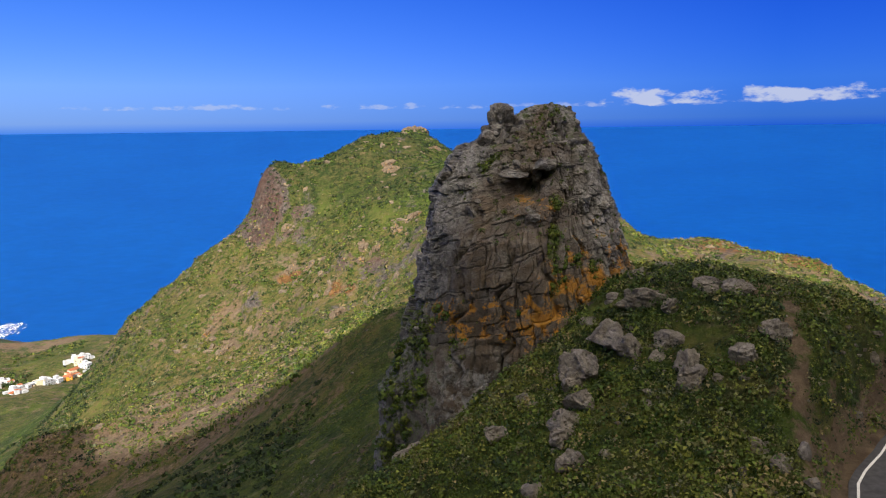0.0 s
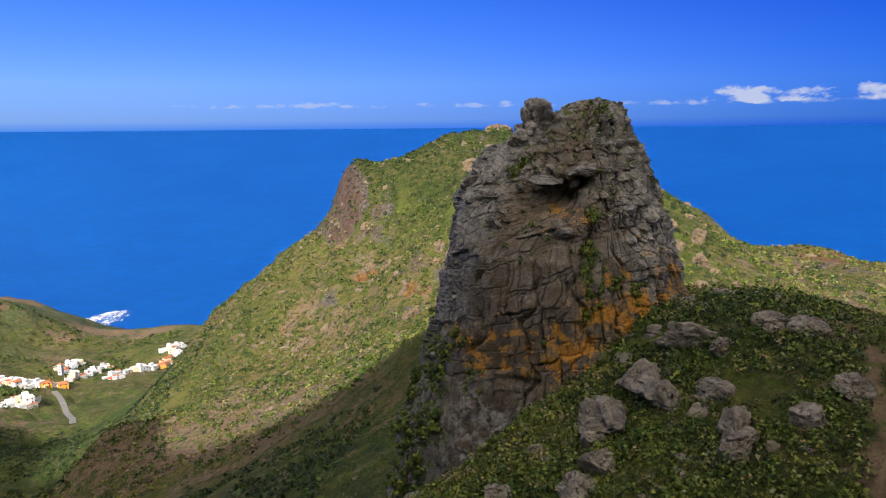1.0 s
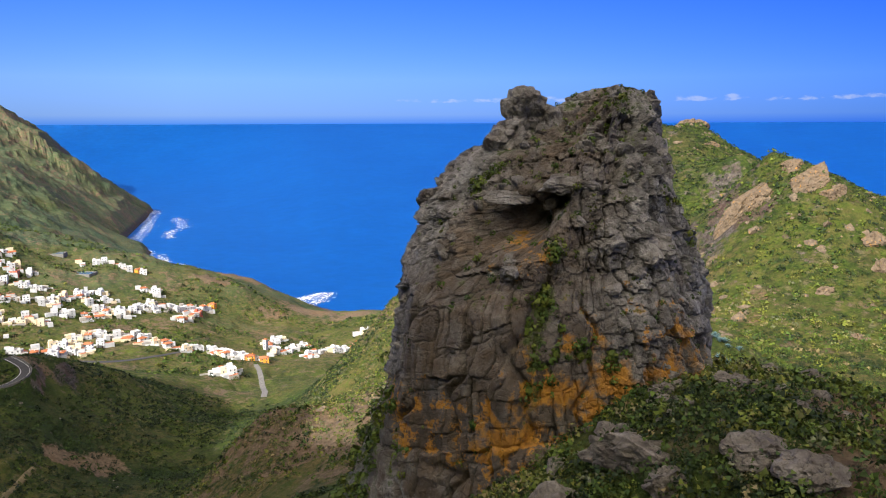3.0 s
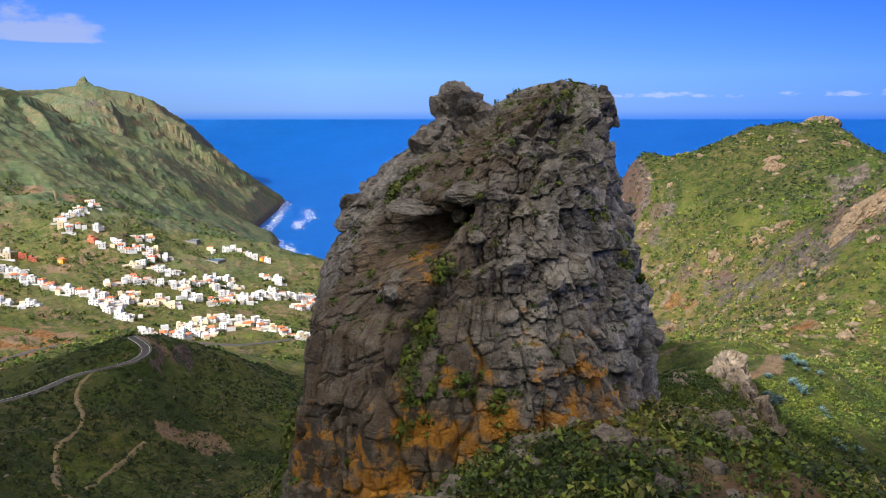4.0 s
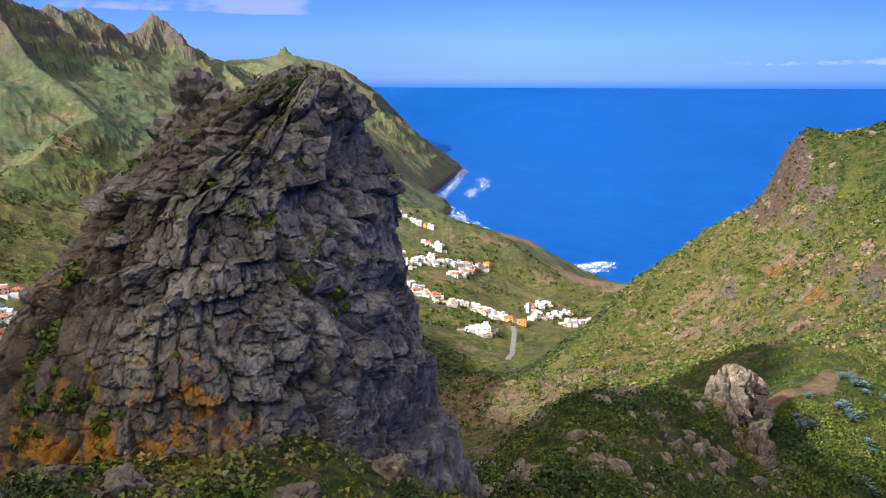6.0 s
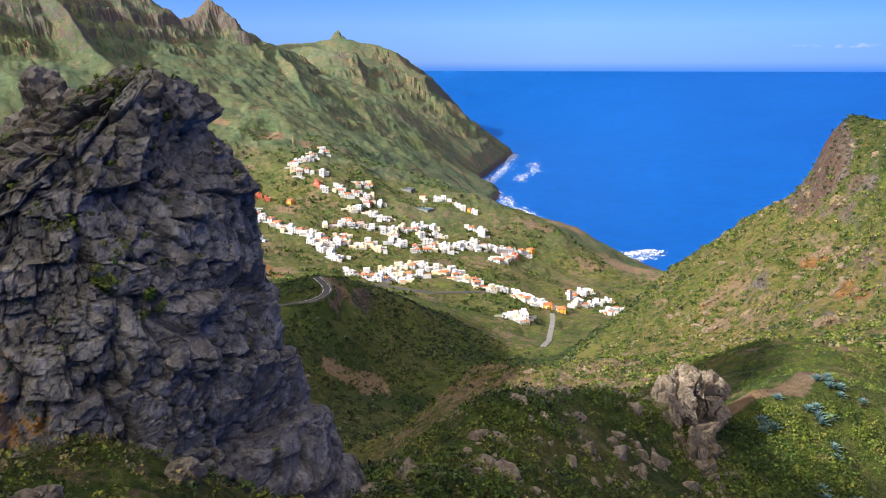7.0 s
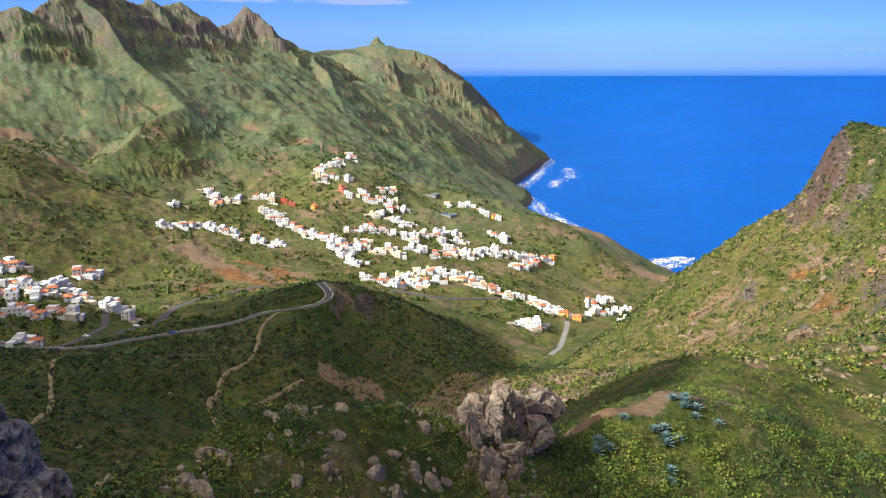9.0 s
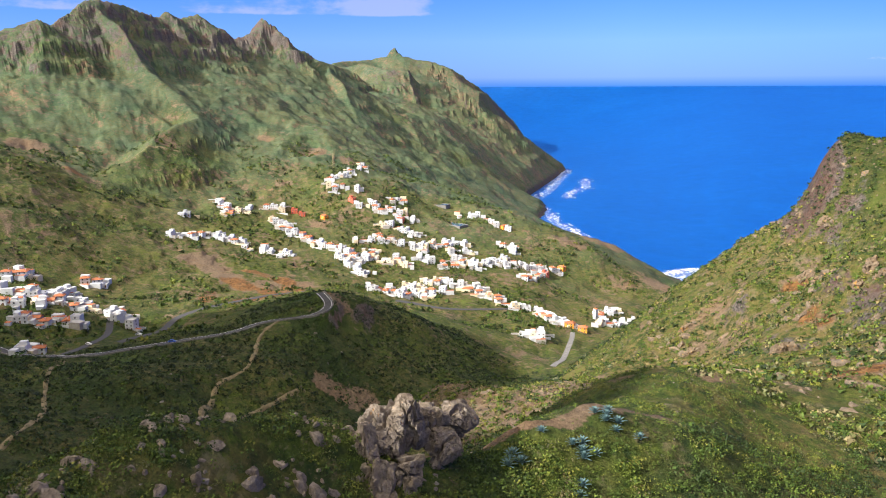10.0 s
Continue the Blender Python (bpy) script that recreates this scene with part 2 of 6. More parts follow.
# ---- the land's form: ridges, spurs, slopes and valleys (x, y, z) ----
LAND = {
    "camera_ridge": [(16, 64, 247.5), (25, 64, 247), (31, 58, 246), (17, 60, 247), (22, 53.4, 246.8), (22, 50, 244.6), (16, 48.5, 242), (11.5, 62.5, 243.8), (4.6, 61, 239.2), (10, 56, 241.5), (16, 52, 242.6), (0, 57, 236.8), (-7, 55, 233.2), (5, 50, 237), (20, 44, 240.5), (21.5, 40, 239), (-20, 45, 222), (0, 20, 228), (-35, 20, 205), (45, 0, 228), (62, 46, 230), (40, 40, 236), (23.5, 46.5, 242.2), (27.5, 52.5, 244.8), (34, 60, 245.5), (22, 33, 237)],
    "rock_foot": [(18, 75, 246), (20, 84, 239.5), (5, 64.6, 238.2), (-7, 70, 221), (0.5, 66.4, 231.5), (-4, 66, 227), (-6, 62, 229), (13, 93, 233.5), (0, 88, 224), (-20, 80, 212)],
    "crag_ridge": [(16, 95, 236.5), (19, 94.4, 235.5), (11.6, 103.6, 235), (13.3, 99.6, 235.3), (9.9, 101, 234.4), (9.3, 111, 235.8), (8, 107, 235.8), (7, 113, 233.5), (10, 112, 235.6), (10, 115, 234.7), (9.7, 118, 233.7), (9.3, 121, 232.8), (10, 124.3, 232.1), (11, 127.5, 230.5), (13, 118, 230.3), (14.5, 122, 228.6), (14.5, 131, 226), (17.6, 127.4, 224.2), (16.4, 124, 226.5), (6, 128, 226), (9, 134, 225), (3, 104, 229), (2, 112, 227.5), (1, 124, 219), (-10, 106, 216), (-25, 112, 203), (5, 98, 230), (-15, 140, 208), (30, 112, 225), (22, 108, 231)],
    "saddle": [(16, 155, 221.8), (8.7, 157, 223.5), (14.5, 161, 224.3), (13.7, 146, 222.5), (20, 160, 220), (19, 170, 221.5), (17.5, 191, 212), (3, 211, 213), (8.5, 214, 209), (3, 191, 218), (11, 161.5, 224.5), (-18, 201, 210.5), (9.5, 152, 224.4), (0.5, 237, 208), (14, 229, 209), (-2, 251, 205), (18.7, 138.7, 220.5), (21, 222, 209), (-23.5, 212, 206), (-38, 223, 194), (29, 150, 215), (46, 148, 204), (36, 103, 229), (60, 110, 218), (45, 128, 213), (60, 190, 204), (85, 150, 190), (-10, 165, 209), (0, 150, 214)],
    "headland_crest": [(36, 290, 245.5), (22, 313, 250.4), (10, 363, 248.3), (13, 430, 232.7), (6, 480, 231.6), (-18, 470, 258.6), (-42, 428, 257.8), (-67, 409, 240.1), (-92, 413, 241.1), (-96.2, 420, 239.7), (-89, 404, 234.3), (-80, 415, 239.9)],
    "headland_cliff": [(-102, 419, 229.4), (-106, 418, 215.8), (-99, 407, 214.8), (-94, 399, 215.2), (-103, 400, 205.3), (-119, 421, 203), (-130, 422, 197), (-146, 426, 180.1), (-160, 425, 173.2), (-183, 433, 154.7)],
    "headland_flank": [(-87, 381, 202.6), (-66, 351, 194), (-31, 395, 240.4), (-46, 304, 191), (-88, 351, 188.8), (-37, 317, 197), (-138, 348, 159.3), (-111, 278, 160), (6, 347, 226.2), (28, 275, 232), (-6, 303, 216.1), (-12, 269, 201.6), (-1, 292, 211.4), (-35, 301, 188.5), (-38, 267, 190), (-75, 249, 172), (34, 245, 214), (-75, 361, 186.6), (-92, 343, 167.8), (-42.5, 333, 212), (-81, 314, 164)],
    "east_ridge": [(104, 448, 207.1), (127, 411, 189.5), (130, 368, 202.2), (139, 343, 202.8), (151, 304, 206.4), (162, 276, 197.1), (90, 300, 204.2), (80, 380, 191.7), (70, 240, 208), (180, 220, 170), (60, 470, 227.4), (200, 330, 129.9)],
    "north_cliff": [(-60, 500, 150), (60, 560, 60), (0, 560, 70), (-140, 520, 90), (-180, 620, 5), (-100, 620, -10), (150, 560, 0), (260, 420, 0), (330, 250, 20), (-240, 480, 92), (0, 640, -12), (400, 500, -12)],
    "gully": [(-75, 200, 168), (-38, 166, 190), (-140, 244, 158), (-155, 329, 135), (-165, 290, 132), (-196, 363, 118), (-230, 396, 92), (-79, 142, 180), (-300, 440, 76), (-150, 190, 128), (-190, 240, 110), (-215, 300, 98), (-60, 80, 190), (-100, 0, 180), (-110, 130, 155), (-150, 110, 150)],
    "middle_hill": [(-362, 296, 134), (-329, 297, 144), (-324, 316, 138), (-316, 318, 120), (-327, 359, 116), (-303, 359, 99), (-276, 371, 89), (-286, 402, 76), (-273, 305, 106), (-253, 274, 104), (-265, 234, 125), (-295, 269, 128), (-244, 196, 125), (-259, 178, 140), (-245, 140, 140), (-225, 122, 146), (-225, 230, 112), (-339, 249, 129), (-130, 60, 175), (-200, 20, 170), (-330, 60, 150)],
    "lower_valley": [(-368, 553, 58), (-348, 476, 71), (-330, 471, 63), (-413, 616, 48), (-493, 708, 42), (-430, 420, 85), (-465, 526, 72), (-539, 473, 78), (-344, 648, 44), (-510, 845, 24), (-430, 760, 34), (-300, 600, 56), (-270, 700, 42), (-421, 829, 36), (-356, 826, 40), (-400, 868, 26), (-330, 760, 47), (-340, 690, 50), (-544, 750, 72)],
    "shore": [(-500, 930, -3), (-562, 957, -2), (-634, 965, -2), (-882, 1079, -2), (-1041, 1144, -2), (-1304, 1326, -2), (-1712, 1870, -2), (-1618, 1680, 3), (-390, 905, -4), (-300, 870, -4), (-500, 1050, -20), (-800, 1250, -20), (-1200, 1500, -20), (-1700, 2100, -20), (0, 900, -25), (500, 800, -25), (-1500, 2600, -25)],
    "village_slope": [(-768, 488, 114), (-816, 398, 127), (-782, 559, 152), (-555, 202, 108), (-717, 585, 117), (-711, 648, 104), (-694, 736, 105), (-636, 464, 96), (-770, 347, 126), (-596, 301, 103), (-494, 318, 102), (-482, 164, 124), (-404, 145, 114), (-431, 220, 105), (-465, 251, 108), (-710, 257, 132), (-600, 850, 60), (-672, 173, 160), (-820, 200, 190)],
    "upper_slope": [(-949, 334, 162), (-1008, 295, 196), (-1048, 522, 184), (-1045, 653, 200), (-1121, 464, 232), (-1244, 813, 204), (-1200, 887, 149), (-1342, 1207, 112), (-900, 750, 120), (-1000, 950, 70), (-1331, 456, 297), (-1100, 100, 260), (-900, 0, 240), (-700, 0, 200), (-1454, 573, 312), (-1460, 676, 302), (-1508, 770, 316)],
    "crest_near": [(-1318, 248, 297), (-1312, 296, 315), (-1338, 323, 307), (-1357, 335, 318), (-1397, 394, 355), (-1446, 446, 359), (-1477, 492, 349), (-1506, 536, 341), (-1511, 554, 356), (-1531, 592, 344), (-1540, 630, 353), (-1560, 665, 335), (-1577, 705, 305), (-1599, 759, 322), (-1607, 798, 359), (-1622, 836, 325), (-1652, 890, 303), (-1675, 959, 271), (-1900, 700, 200), (-1500, 180, 270), (-1600, 380, 300), (-1700, 560, 280), (-1750, 800, 250), (-1450, 60, 270), (-1300, 40, 290)],
    "crest_far": [(-2225, 1311, 280), (-2613, 1642, 324), (-2665, 1751, 339), (-2644, 1784, 375), (-2623, 1819, 339), (-2553, 1923, 312), (-1898, 1374, 257), (-1879, 1402, 221), (-1922, 1516, 225), (-1947, 1567, 255), (-1947, 1601, 223), (-1994, 1671, 236), (-2038, 1778, 212), (-2090, 1872, 150), (-1960, 2110, -45), (-2014, 2200, -50), (-2130, 2380, -50), (-1850, 1990, -45), (-2050, 2280, -40), (-2080, 2080, -30), (-2250, 2280, -30), (-2360, 2330, -25), (-2420, 2520, -25), (-2700, 2750, -25), (-1900, 1960, -20), (-2150, 2120, -20), (-1587, 1460, 99), (-1638, 1632, 60), (-1494, 1168, 201), (-1526, 1296, 154), (-3400, 2400, 100), (-2600, 3200, -20), (-2200, 2200, -3)],
    # unseen mountain, added to block the sun; crest heights shaped to the shadow edges
    "south_shadow_crest": [(-600, -350, 400), (-560, -350, 470), (-546, -350, 600), (-531, -350, 606), (-507, -350, 600), (-490, -350, 597), (-472, -350, 592), (-440, -350, 584), (-400, -350, 578), (-384, -350, 560), (-366, -350, 522), (-348, -350, 528), (-330, -350, 568), (-278, -350, 574), (-254, -350, 572), (-234, -350, 545), (-221, -350, 535), (-210, -350, 527), (-198, -350, 545), (-179, -350, 555), (-155, -350, 567), (-216, -310, 512), (-236, -318, 526), (-200, -328, 531), (-175, -326, 530), (-150, -323, 528), (-228, -400, 535), (-205, -400, 535), (-180, -400, 540), (-130, -350, 584), (-118, -350, 582), (-104, -350, 556), (-96, -350, 545), (-88, -350, 530), (-82, -350, 547), (-76, -350, 558), (-34, -350, 548), (100, -350, 520), (250, -350, 470), (-560, -200, 250), (-300, -200, 380), (0, -150, 330), (150, -100, 270), (-300, -60, 230), (-60, -60, 235), (-450, -60, 170), (0, -700, 450), (-600, -800, 500), (400, 0, 60), (600, -300, 150)],
    "beyond": [(-4000, 0, 200), (-4000, 2500, 50), (-3000, -2500, 300), (0, -4000, 200), (3000, -2500, 0), (3000, 0, -25), (3000, 2500, -25), (0, 4000, -25), (-2500, 4200, -25), (1500, -600, 0), (1200, 400, -25), (-2200, 0, 300), (-1500, -900, 330)],
}
# sharp crests and spurs that stand on that form: how steeply they fall, how rugged, then the line (x, y, z)
RIDGES = [
    (0.82, 1.0, [(-1318, 248, 352), (-1312, 296, 370), (-1338, 323, 362), (-1397, 394, 410), (-1421, 420, 416), (-1446, 446, 414), (-1477, 492, 404), (-1506, 536, 396), (-1511, 554, 411), (-1531, 592, 399), (-1540, 630, 410), (-1560, 665, 390), (-1577, 705, 362)]),
    (0.82, 1.0, [(-1577, 705, 362), (-1590, 740, 372), (-1602, 780, 392), (-1607, 798, 416), (-1614, 815, 396), (-1622, 836, 382), (-1652, 890, 358), (-1675, 959, 326), (-1760, 1050, 318), (-1900, 1160, 315)]),
    (1.00, 0.6, [(-1421, 420, 416), (-1409, 406, 413), (-1319, 422, 361), (-1253, 438, 313), (-1212, 438, 286)]),
    (0.55, 0.6, [(-1212, 438, 286), (-1102, 458, 243), (-1050, 457, 223), (-994, 400, 211), (-942, 362, 197), (-888, 310, 174)]),
    (0.70, 0.8, [(-1640, 930, 330), (-1554, 920, 318), (-1470, 897, 293), (-1380, 876, 262), (-1293, 847, 224), (-1209, 813, 195)]),
    (1.10, 0.8, [(-1609, 798, 412), (-1555, 763, 353), (-1521, 740, 322), (-1477, 743, 290)]),
    (0.80, 0.9, [(-1388, 387, 405), (-1324, 348, 349), (-1268, 319, 312), (-1182, 289, 260)]),
    (0.62, 0.8, [(-2180, 1288, 324), (-2102, 1327, 337), (-1869, 1288, 312), (-1858, 1343, 316), (-1838, 1374, 272)]),
    (0.80, 0.8, [(-1838, 1374, 272), (-1865, 1475, 283), (-1866, 1508, 308), (-1870, 1537, 284), (-1897, 1601, 252), (-1938, 1679, 240), (-1984, 1749, 189)]),
    (0.62, 0.5, [(-1984, 1749, 189), (-1936, 1745, 153), (-1868, 1763, 108), (-1789, 1792, 62), (-1731, 1826, 24), (-1699, 1843, 3)]),
    (1.20, 0.8, [(-2800, 2120, 190), (-2647, 2297, 147), (-2615, 2336, 137), (-2574, 2384, 122), (-2545, 2417, 72), (-2538, 2425, 49), (-2525, 2440, 0)]),
    (0.52, 0.6, [(-2500, 1440, 350), (-2638, 1555, 362), (-2659, 1642, 366), (-2671, 1701, 372), (-2655, 1745, 384), (-2589, 1797, 382), (-2550, 1839, 369), (-2512, 1895, 360), (-2455, 1923, 339), (-2403, 1926, 292)]),
    (1.60, 0.5, [(-2655, 1755, 388), (-2648, 1773, 413), (-2642, 1783, 421), (-2629, 1790, 408), (-2605, 1796, 386)]),
    (1.30, 0.3, [(-143, 417, 184), (-138, 418, 190), (-132, 420, 193), (-126, 423, 191)]),
]
KNOTS = np.array([p for line in LAND.values() for p in line], float)


def solve_land():
    n = len(KNOTS)
    d = np.hypot(KNOTS[:, None, 0] - KNOTS[None, :, 0], KNOTS[:, None, 1] - KNOTS[None, :, 1])
    a = np.zeros((n + 1, n + 1))
    a[:n, :n], a[:n, n], a[n, :n] = -d, 1, 1
    a[:n, :n] += np.eye(n) * 0.3
    return np.linalg.solve(a, np.append(KNOTS[:, 2], 0))


LAND_W = solve_land()


def land_base(x, y):
    x, y = np.asarray(x, float), np.asarray(y, float)
    z = np.full(x.shape, LAND_W[-1])
    for (kx, ky, _), w in zip(KNOTS, LAND_W):
        z -= w * np.hypot(x - kx, y - ky)
    return z


# roads and tracks: half width, then the line in plan
ROADS = {
    "mountain_road": (3.2, [(66, -95), (50, -52), (38, -14), (33, 10), (30, 27), (26.6, 34), (27.2, 42.2), (31.8, 48), (36, 52), (44, 54), (56, 50), (71, 38), (86, 12), (97, -22), (104, -60), (108, -100)]),
    "valley_road": (2.6, [(-440, 112), (-370, 148), (-351, 166), (-348, 185), (-342, 208), (-331, 233), (-330, 252), (-321, 268), (-315, 281), (-320, 291), (-335, 293)]),
    "upper_road": (2.5, [(-400, 190), (-425, 220), (-446, 237), (-456, 256), (-469, 294), (-488, 330), (-497, 357)]),
    "side_road": (2.2, [(-376, 154), (-402, 172), (-427, 189), (-463, 199)]),
    "village_road": (2.6, [(-470, 430), (-440, 460), (-433, 500), (-428, 548), (-380, 570)]),
    "concrete_lane": (2.0, [(-366, 540), (-350, 523), (-331, 500), (-319, 485), (-300, 462), (-285, 440)]),
}
TRACKS = {
    "hill_track": (1.25, [(-322, 260), (-309, 243), (-278, 226), (-261, 204), (-245, 194), (-232, 186), (-200, 182)]),
    "terrace_track": (1.0, [(-255, 241), (-246, 224), (-237, 208), (-228, 194)]),
    "lower_track": (1.1, [(-341, 151), (-300, 140), (-262, 132), (-231, 126), (-203, 110)]),
    "upper_track": (2.2, [(-1002, 281), (-956, 291), (-936, 318), (-931, 336), (-929, 402)]),
    "crest_track": (2.0, [(-861, 576), (-937, 616)]),
    "foot_path": (0.45, [(25.6, 55.5), (24.4, 53), (24.0, 50.3), (22.0, 45.8), (21.2, 42)]),
}


def along(line, x, y):
    """Distance from a line in plan, and the run along it, for arrays."""
    best, run, done = np.full(x.shape, 1e9), np.zeros(x.shape), 0.0
    for (ax, ay), (bx, by) in zip(line, line[1:]):
        length = math.hypot(bx - ax, by - ay)
        u = np.clip(((x - ax) * (bx - ax) + (y - ay) * (by - ay)) / length**2, 0, 1)
        d = np.hypot(x - ax - u * (bx - ax), y - ay - u * (by - ay))
        run = np.where(d < best, done + u * length, run)
        best, done = np.minimum(best, d), done + length
    return best, run


def curve(line, step):
    """A smooth line through the points of a coarse one."""
    pts = [np.array(p, float) for p in line]
    pts = [2 * pts[0] - pts[1]] + pts + [2 * pts[-1] - pts[-2]]
    out = []
    for a, b, c, d in zip(pts, pts[1:], pts[2:], pts[3:]):
        n = max(2, int(np.linalg.norm(c - b) / step))
        for k in range(n):
            t = k / n
            out.append(0.5 * (2 * b + (c - a) * t + (2 * a - 5 * b + 4 * c - d) * t**2 + (3 * b - a - 3 * c + d) * t**3))
    return out + [pts[-2]]


ROAD_LINES = {}
for road_name, (half, line) in ROADS.items():
    pts = np.array(curve(line, 3.0 if half < 3 else 1.5))
    zs = land_base(pts[:, 0], pts[:, 1])
    if road_name == "mountain_road":
        beyond = smooth(0, 30, np.maximum(27 - pts[:, 1], 0) + np.maximum(pts[:, 0] - 54, 0))
        zs = 237.6 * (1 - beyond) + zs * beyond
    zs = np.convolve(np.pad(zs, 4, "edge"), np.ones(9) / 9, "valid")
    runs = np.concatenate([[0], np.cumsum(np.hypot(*np.diff(pts, axis=0).T))])
    ROAD_LINES[road_name] = (half, pts, zs, runs)


def height(x, y, roads=True):
    """The ground's height at arrays or numbers x, y."""
    x, y = np.atleast_1d(np.asarray(x, float)), np.atleast_1d(np.asarray(y, float))
    z = land_base(x, y)
    near = np.hypot(x - 20, y - 90)
    far = smooth(250, 1400, near)
    z = z + fbm(x, y, 9, 4, 3) * (0.5 + 0.5 * smooth(20, 80, near)) + fbm(x, y, 45, 5, 5) * (0.8 + 1.6 * smooth(60, 350, near) + 3.5 * far)
    # ribs and gullies that run down from the crest to the valley and the sea
    down, side = 0.93 * x + 0.36 * y, 0.93 * y - 0.36 * x
    sway = fbm(x, y, 300, 3, 8) * 90
    ribs = fbm(down * 0.45 + 40, side + sway, 230, 6, 9, 0.55, True) - 0.47
    slope = smooth(30, 120, z) * smooth(750, 1150, near)
    z = z + slope * ribs * 20 + far * smooth(30, 120, z) * (fbm(x, y, 70, 6, 78, 0.62, True) - 0.5) * 9
    for fall, rugged, line in RIDGES:
        xy, top = [p[:2] for p in line], [p[2] for p in line]
        mx, my = [p[0] for p in line], [p[1] for p in line]
        reach = 30 if fall == 1.30 else 420
        box = (x > min(mx) - reach) & (x < max(mx) + reach) & (y > min(my) - reach) & (y < max(my) + reach)
        if not box.any():
            continue
        bx, by = x[box], y[box]
        bend = 16 if reach > 100 else 0
        d, run = along(xy, bx + bend * fbm(bx, by, 110, 4, 15), by + bend * fbm(bx, by, 110, 4, 16))
        marks = np.concatenate([[0], np.cumsum(np.hypot(np.diff(mx), np.diff(my)))])
        crest = np.interp(run, marks, top)
        # gullies deepen down the sides; the edge itself is broken by small teeth
        gully = fbm(run + 45 * fbm(bx, by, 80, 4, 14), d * 0.5, 95, 5, 12, 0.55, True)
        teeth = fbm(bx, by, 26, 4, 13, 0.6, True) - 0.45
        side_z = crest - fall * (d + rugged * 0.8 * (0.45 - gully) * np.minimum(d, 40) * smooth(300, 90, d)) + rugged * teeth * (4 + 5 * smooth(0, 50, d)) * min(1, reach / 100)
        # steep bands of rock between ledges
        step = 34.0
        side_z = side_z + rugged * 0.30 * step * (smooth(0.25, 0.8, (side_z / step) % 1.0) - (side_z / step) % 1.0) * smooth(4, 40, d)
        low = z[box]
        k = np.clip(0.5 + 0.5 * (side_z - low) / 10.0, 0, 1)
        z[box] = low * (1 - k) + side_z * k + 2.5 * k * (1 - k) * 2
    z = z + smooth(120, 300, near) * smooth(10, 60, z) * (1 - far) * (fbm(x, y, 90, 6, 21, 0.55, True) - 0.5) * 5
    # the foot of the far cliffs runs down into the sea along one line
    cape = [(-1304, 1326), (-1560, 1665), (-1712, 1860), (-2080, 2010), (-2440, 2300), (-2560, 2450), (-3300, 3000)]
    off = np.interp(x, [p[0] for p in cape][::-1], [p[1] for p in cape][::-1])
    z = np.where(x < -1304, np.minimum(z, 4 + (0.62 + 0.5 * smooth(-2080, -2400, x)) * (off - y)), z)
    # the shore drops in low cliffs to the sea
    z = np.where((x < -600) & (z < 14), z - (14 - z) * 1.2, z)
    # stepped old fields round the village
    fields = smooth(0.02, 0.2, fbm(x, y, 130, 3, 33)) * smooth(-380, -450, x) * smooth(-1000, -850, x) * smooth(20, 40, z) * smooth(230, 190, z)
    z = z + fields * 1.6 * (smooth(0.6, 0.95, (z / 5.0) % 1.0) - (z / 5.0) % 1.0)
    # old field terraces on the middle hill
    field = smooth(95, 60, np.hypot(x + 250, (y - 212) * 1.1))
    z = z + field * 0.9 * (smooth(0.55, 0.9, (z / 2.6) % 1.0) - (z / 2.6) % 1.0)
    if roads:
        for half, pts, zs, runs in ROAD_LINES.values():
            box = (x > pts[:, 0].min() - 15) & (x < pts[:, 0].max() + 15) & (y > pts[:, 1].min() - 15) & (y < pts[:, 1].max() + 15)
            if box.any():
                d, run = along(pts, x[box], y[box])
                k = 1 - smooth(half + 0.5, half + (3.2 if half > 3 else 7), d)
                z[box] = z[box] * (1 - k) + (np.interp(run, runs, zs) - 0.12) * k
    return z


# ---- materials ----
def material(name, rough=0.9):
    m = bpy.data.materials.new(name)
    m.use_nodes = True
    return m, m.node_tree.nodes, m.node_tree.links, m.node_tree.nodes["Principled BSDF"]


def tex_noise(nt, scale, detail=5, rough=0.6, vec=None, kind="ShaderNodeTexNoise"):
    n = nt.nodes.new(kind)
    n.inputs["Scale"].default_value = scale
    if "Detail" in n.inputs:
        n.inputs["Detail"].default_value = detail
    if "Roughness" in n.inputs:
        n.inputs["Roughness"].default_value = rough
    if vec:
        nt.links.new(vec, n.inputs["Vector"])
    return n


def ramp(nt, fac, stops):
    r = nt.nodes.new("ShaderNodeValToRGB")
    e = r.color_ramp.elements
    while len(e) < len(stops):
        e.new(0.5)
    for el, (pos, col) in zip(e, stops):
        el.position, el.color = pos, (*col, 1) if len(col) == 3 else col
    nt.links.new(fac, r.inputs[0])
    return r.outputs[0]


def grey(v):
    return (v, v, v)


def mix(nt, fac, a, b, blend="MIX"):
    n = nt.nodes.new("ShaderNodeMix")
    n.data_type, n.blend_type = "RGBA", blend
    for sock, v in ((n.inputs[0], fac), (n.inputs[6], a), (n.inputs[7], b)):
        if hasattr(v, "is_linked"):
            nt.links.new(v, sock)
        elif isinstance(v, (int, float)):
            sock.default_value = v
        else:
            sock.default_value = (*v, 1)
    return n.outputs[2]


def bump(nt, fac, strength, distance, bsdf):
    b = nt.nodes.new("ShaderNodeBump")
    b.inputs["Strength"].default_value, b.inputs["Distance"].default_value = strength, distance
    nt.links.new(fac, b.inputs["Height"])
    nt.links.new(b.outputs[0], bsdf.inputs["Normal"])


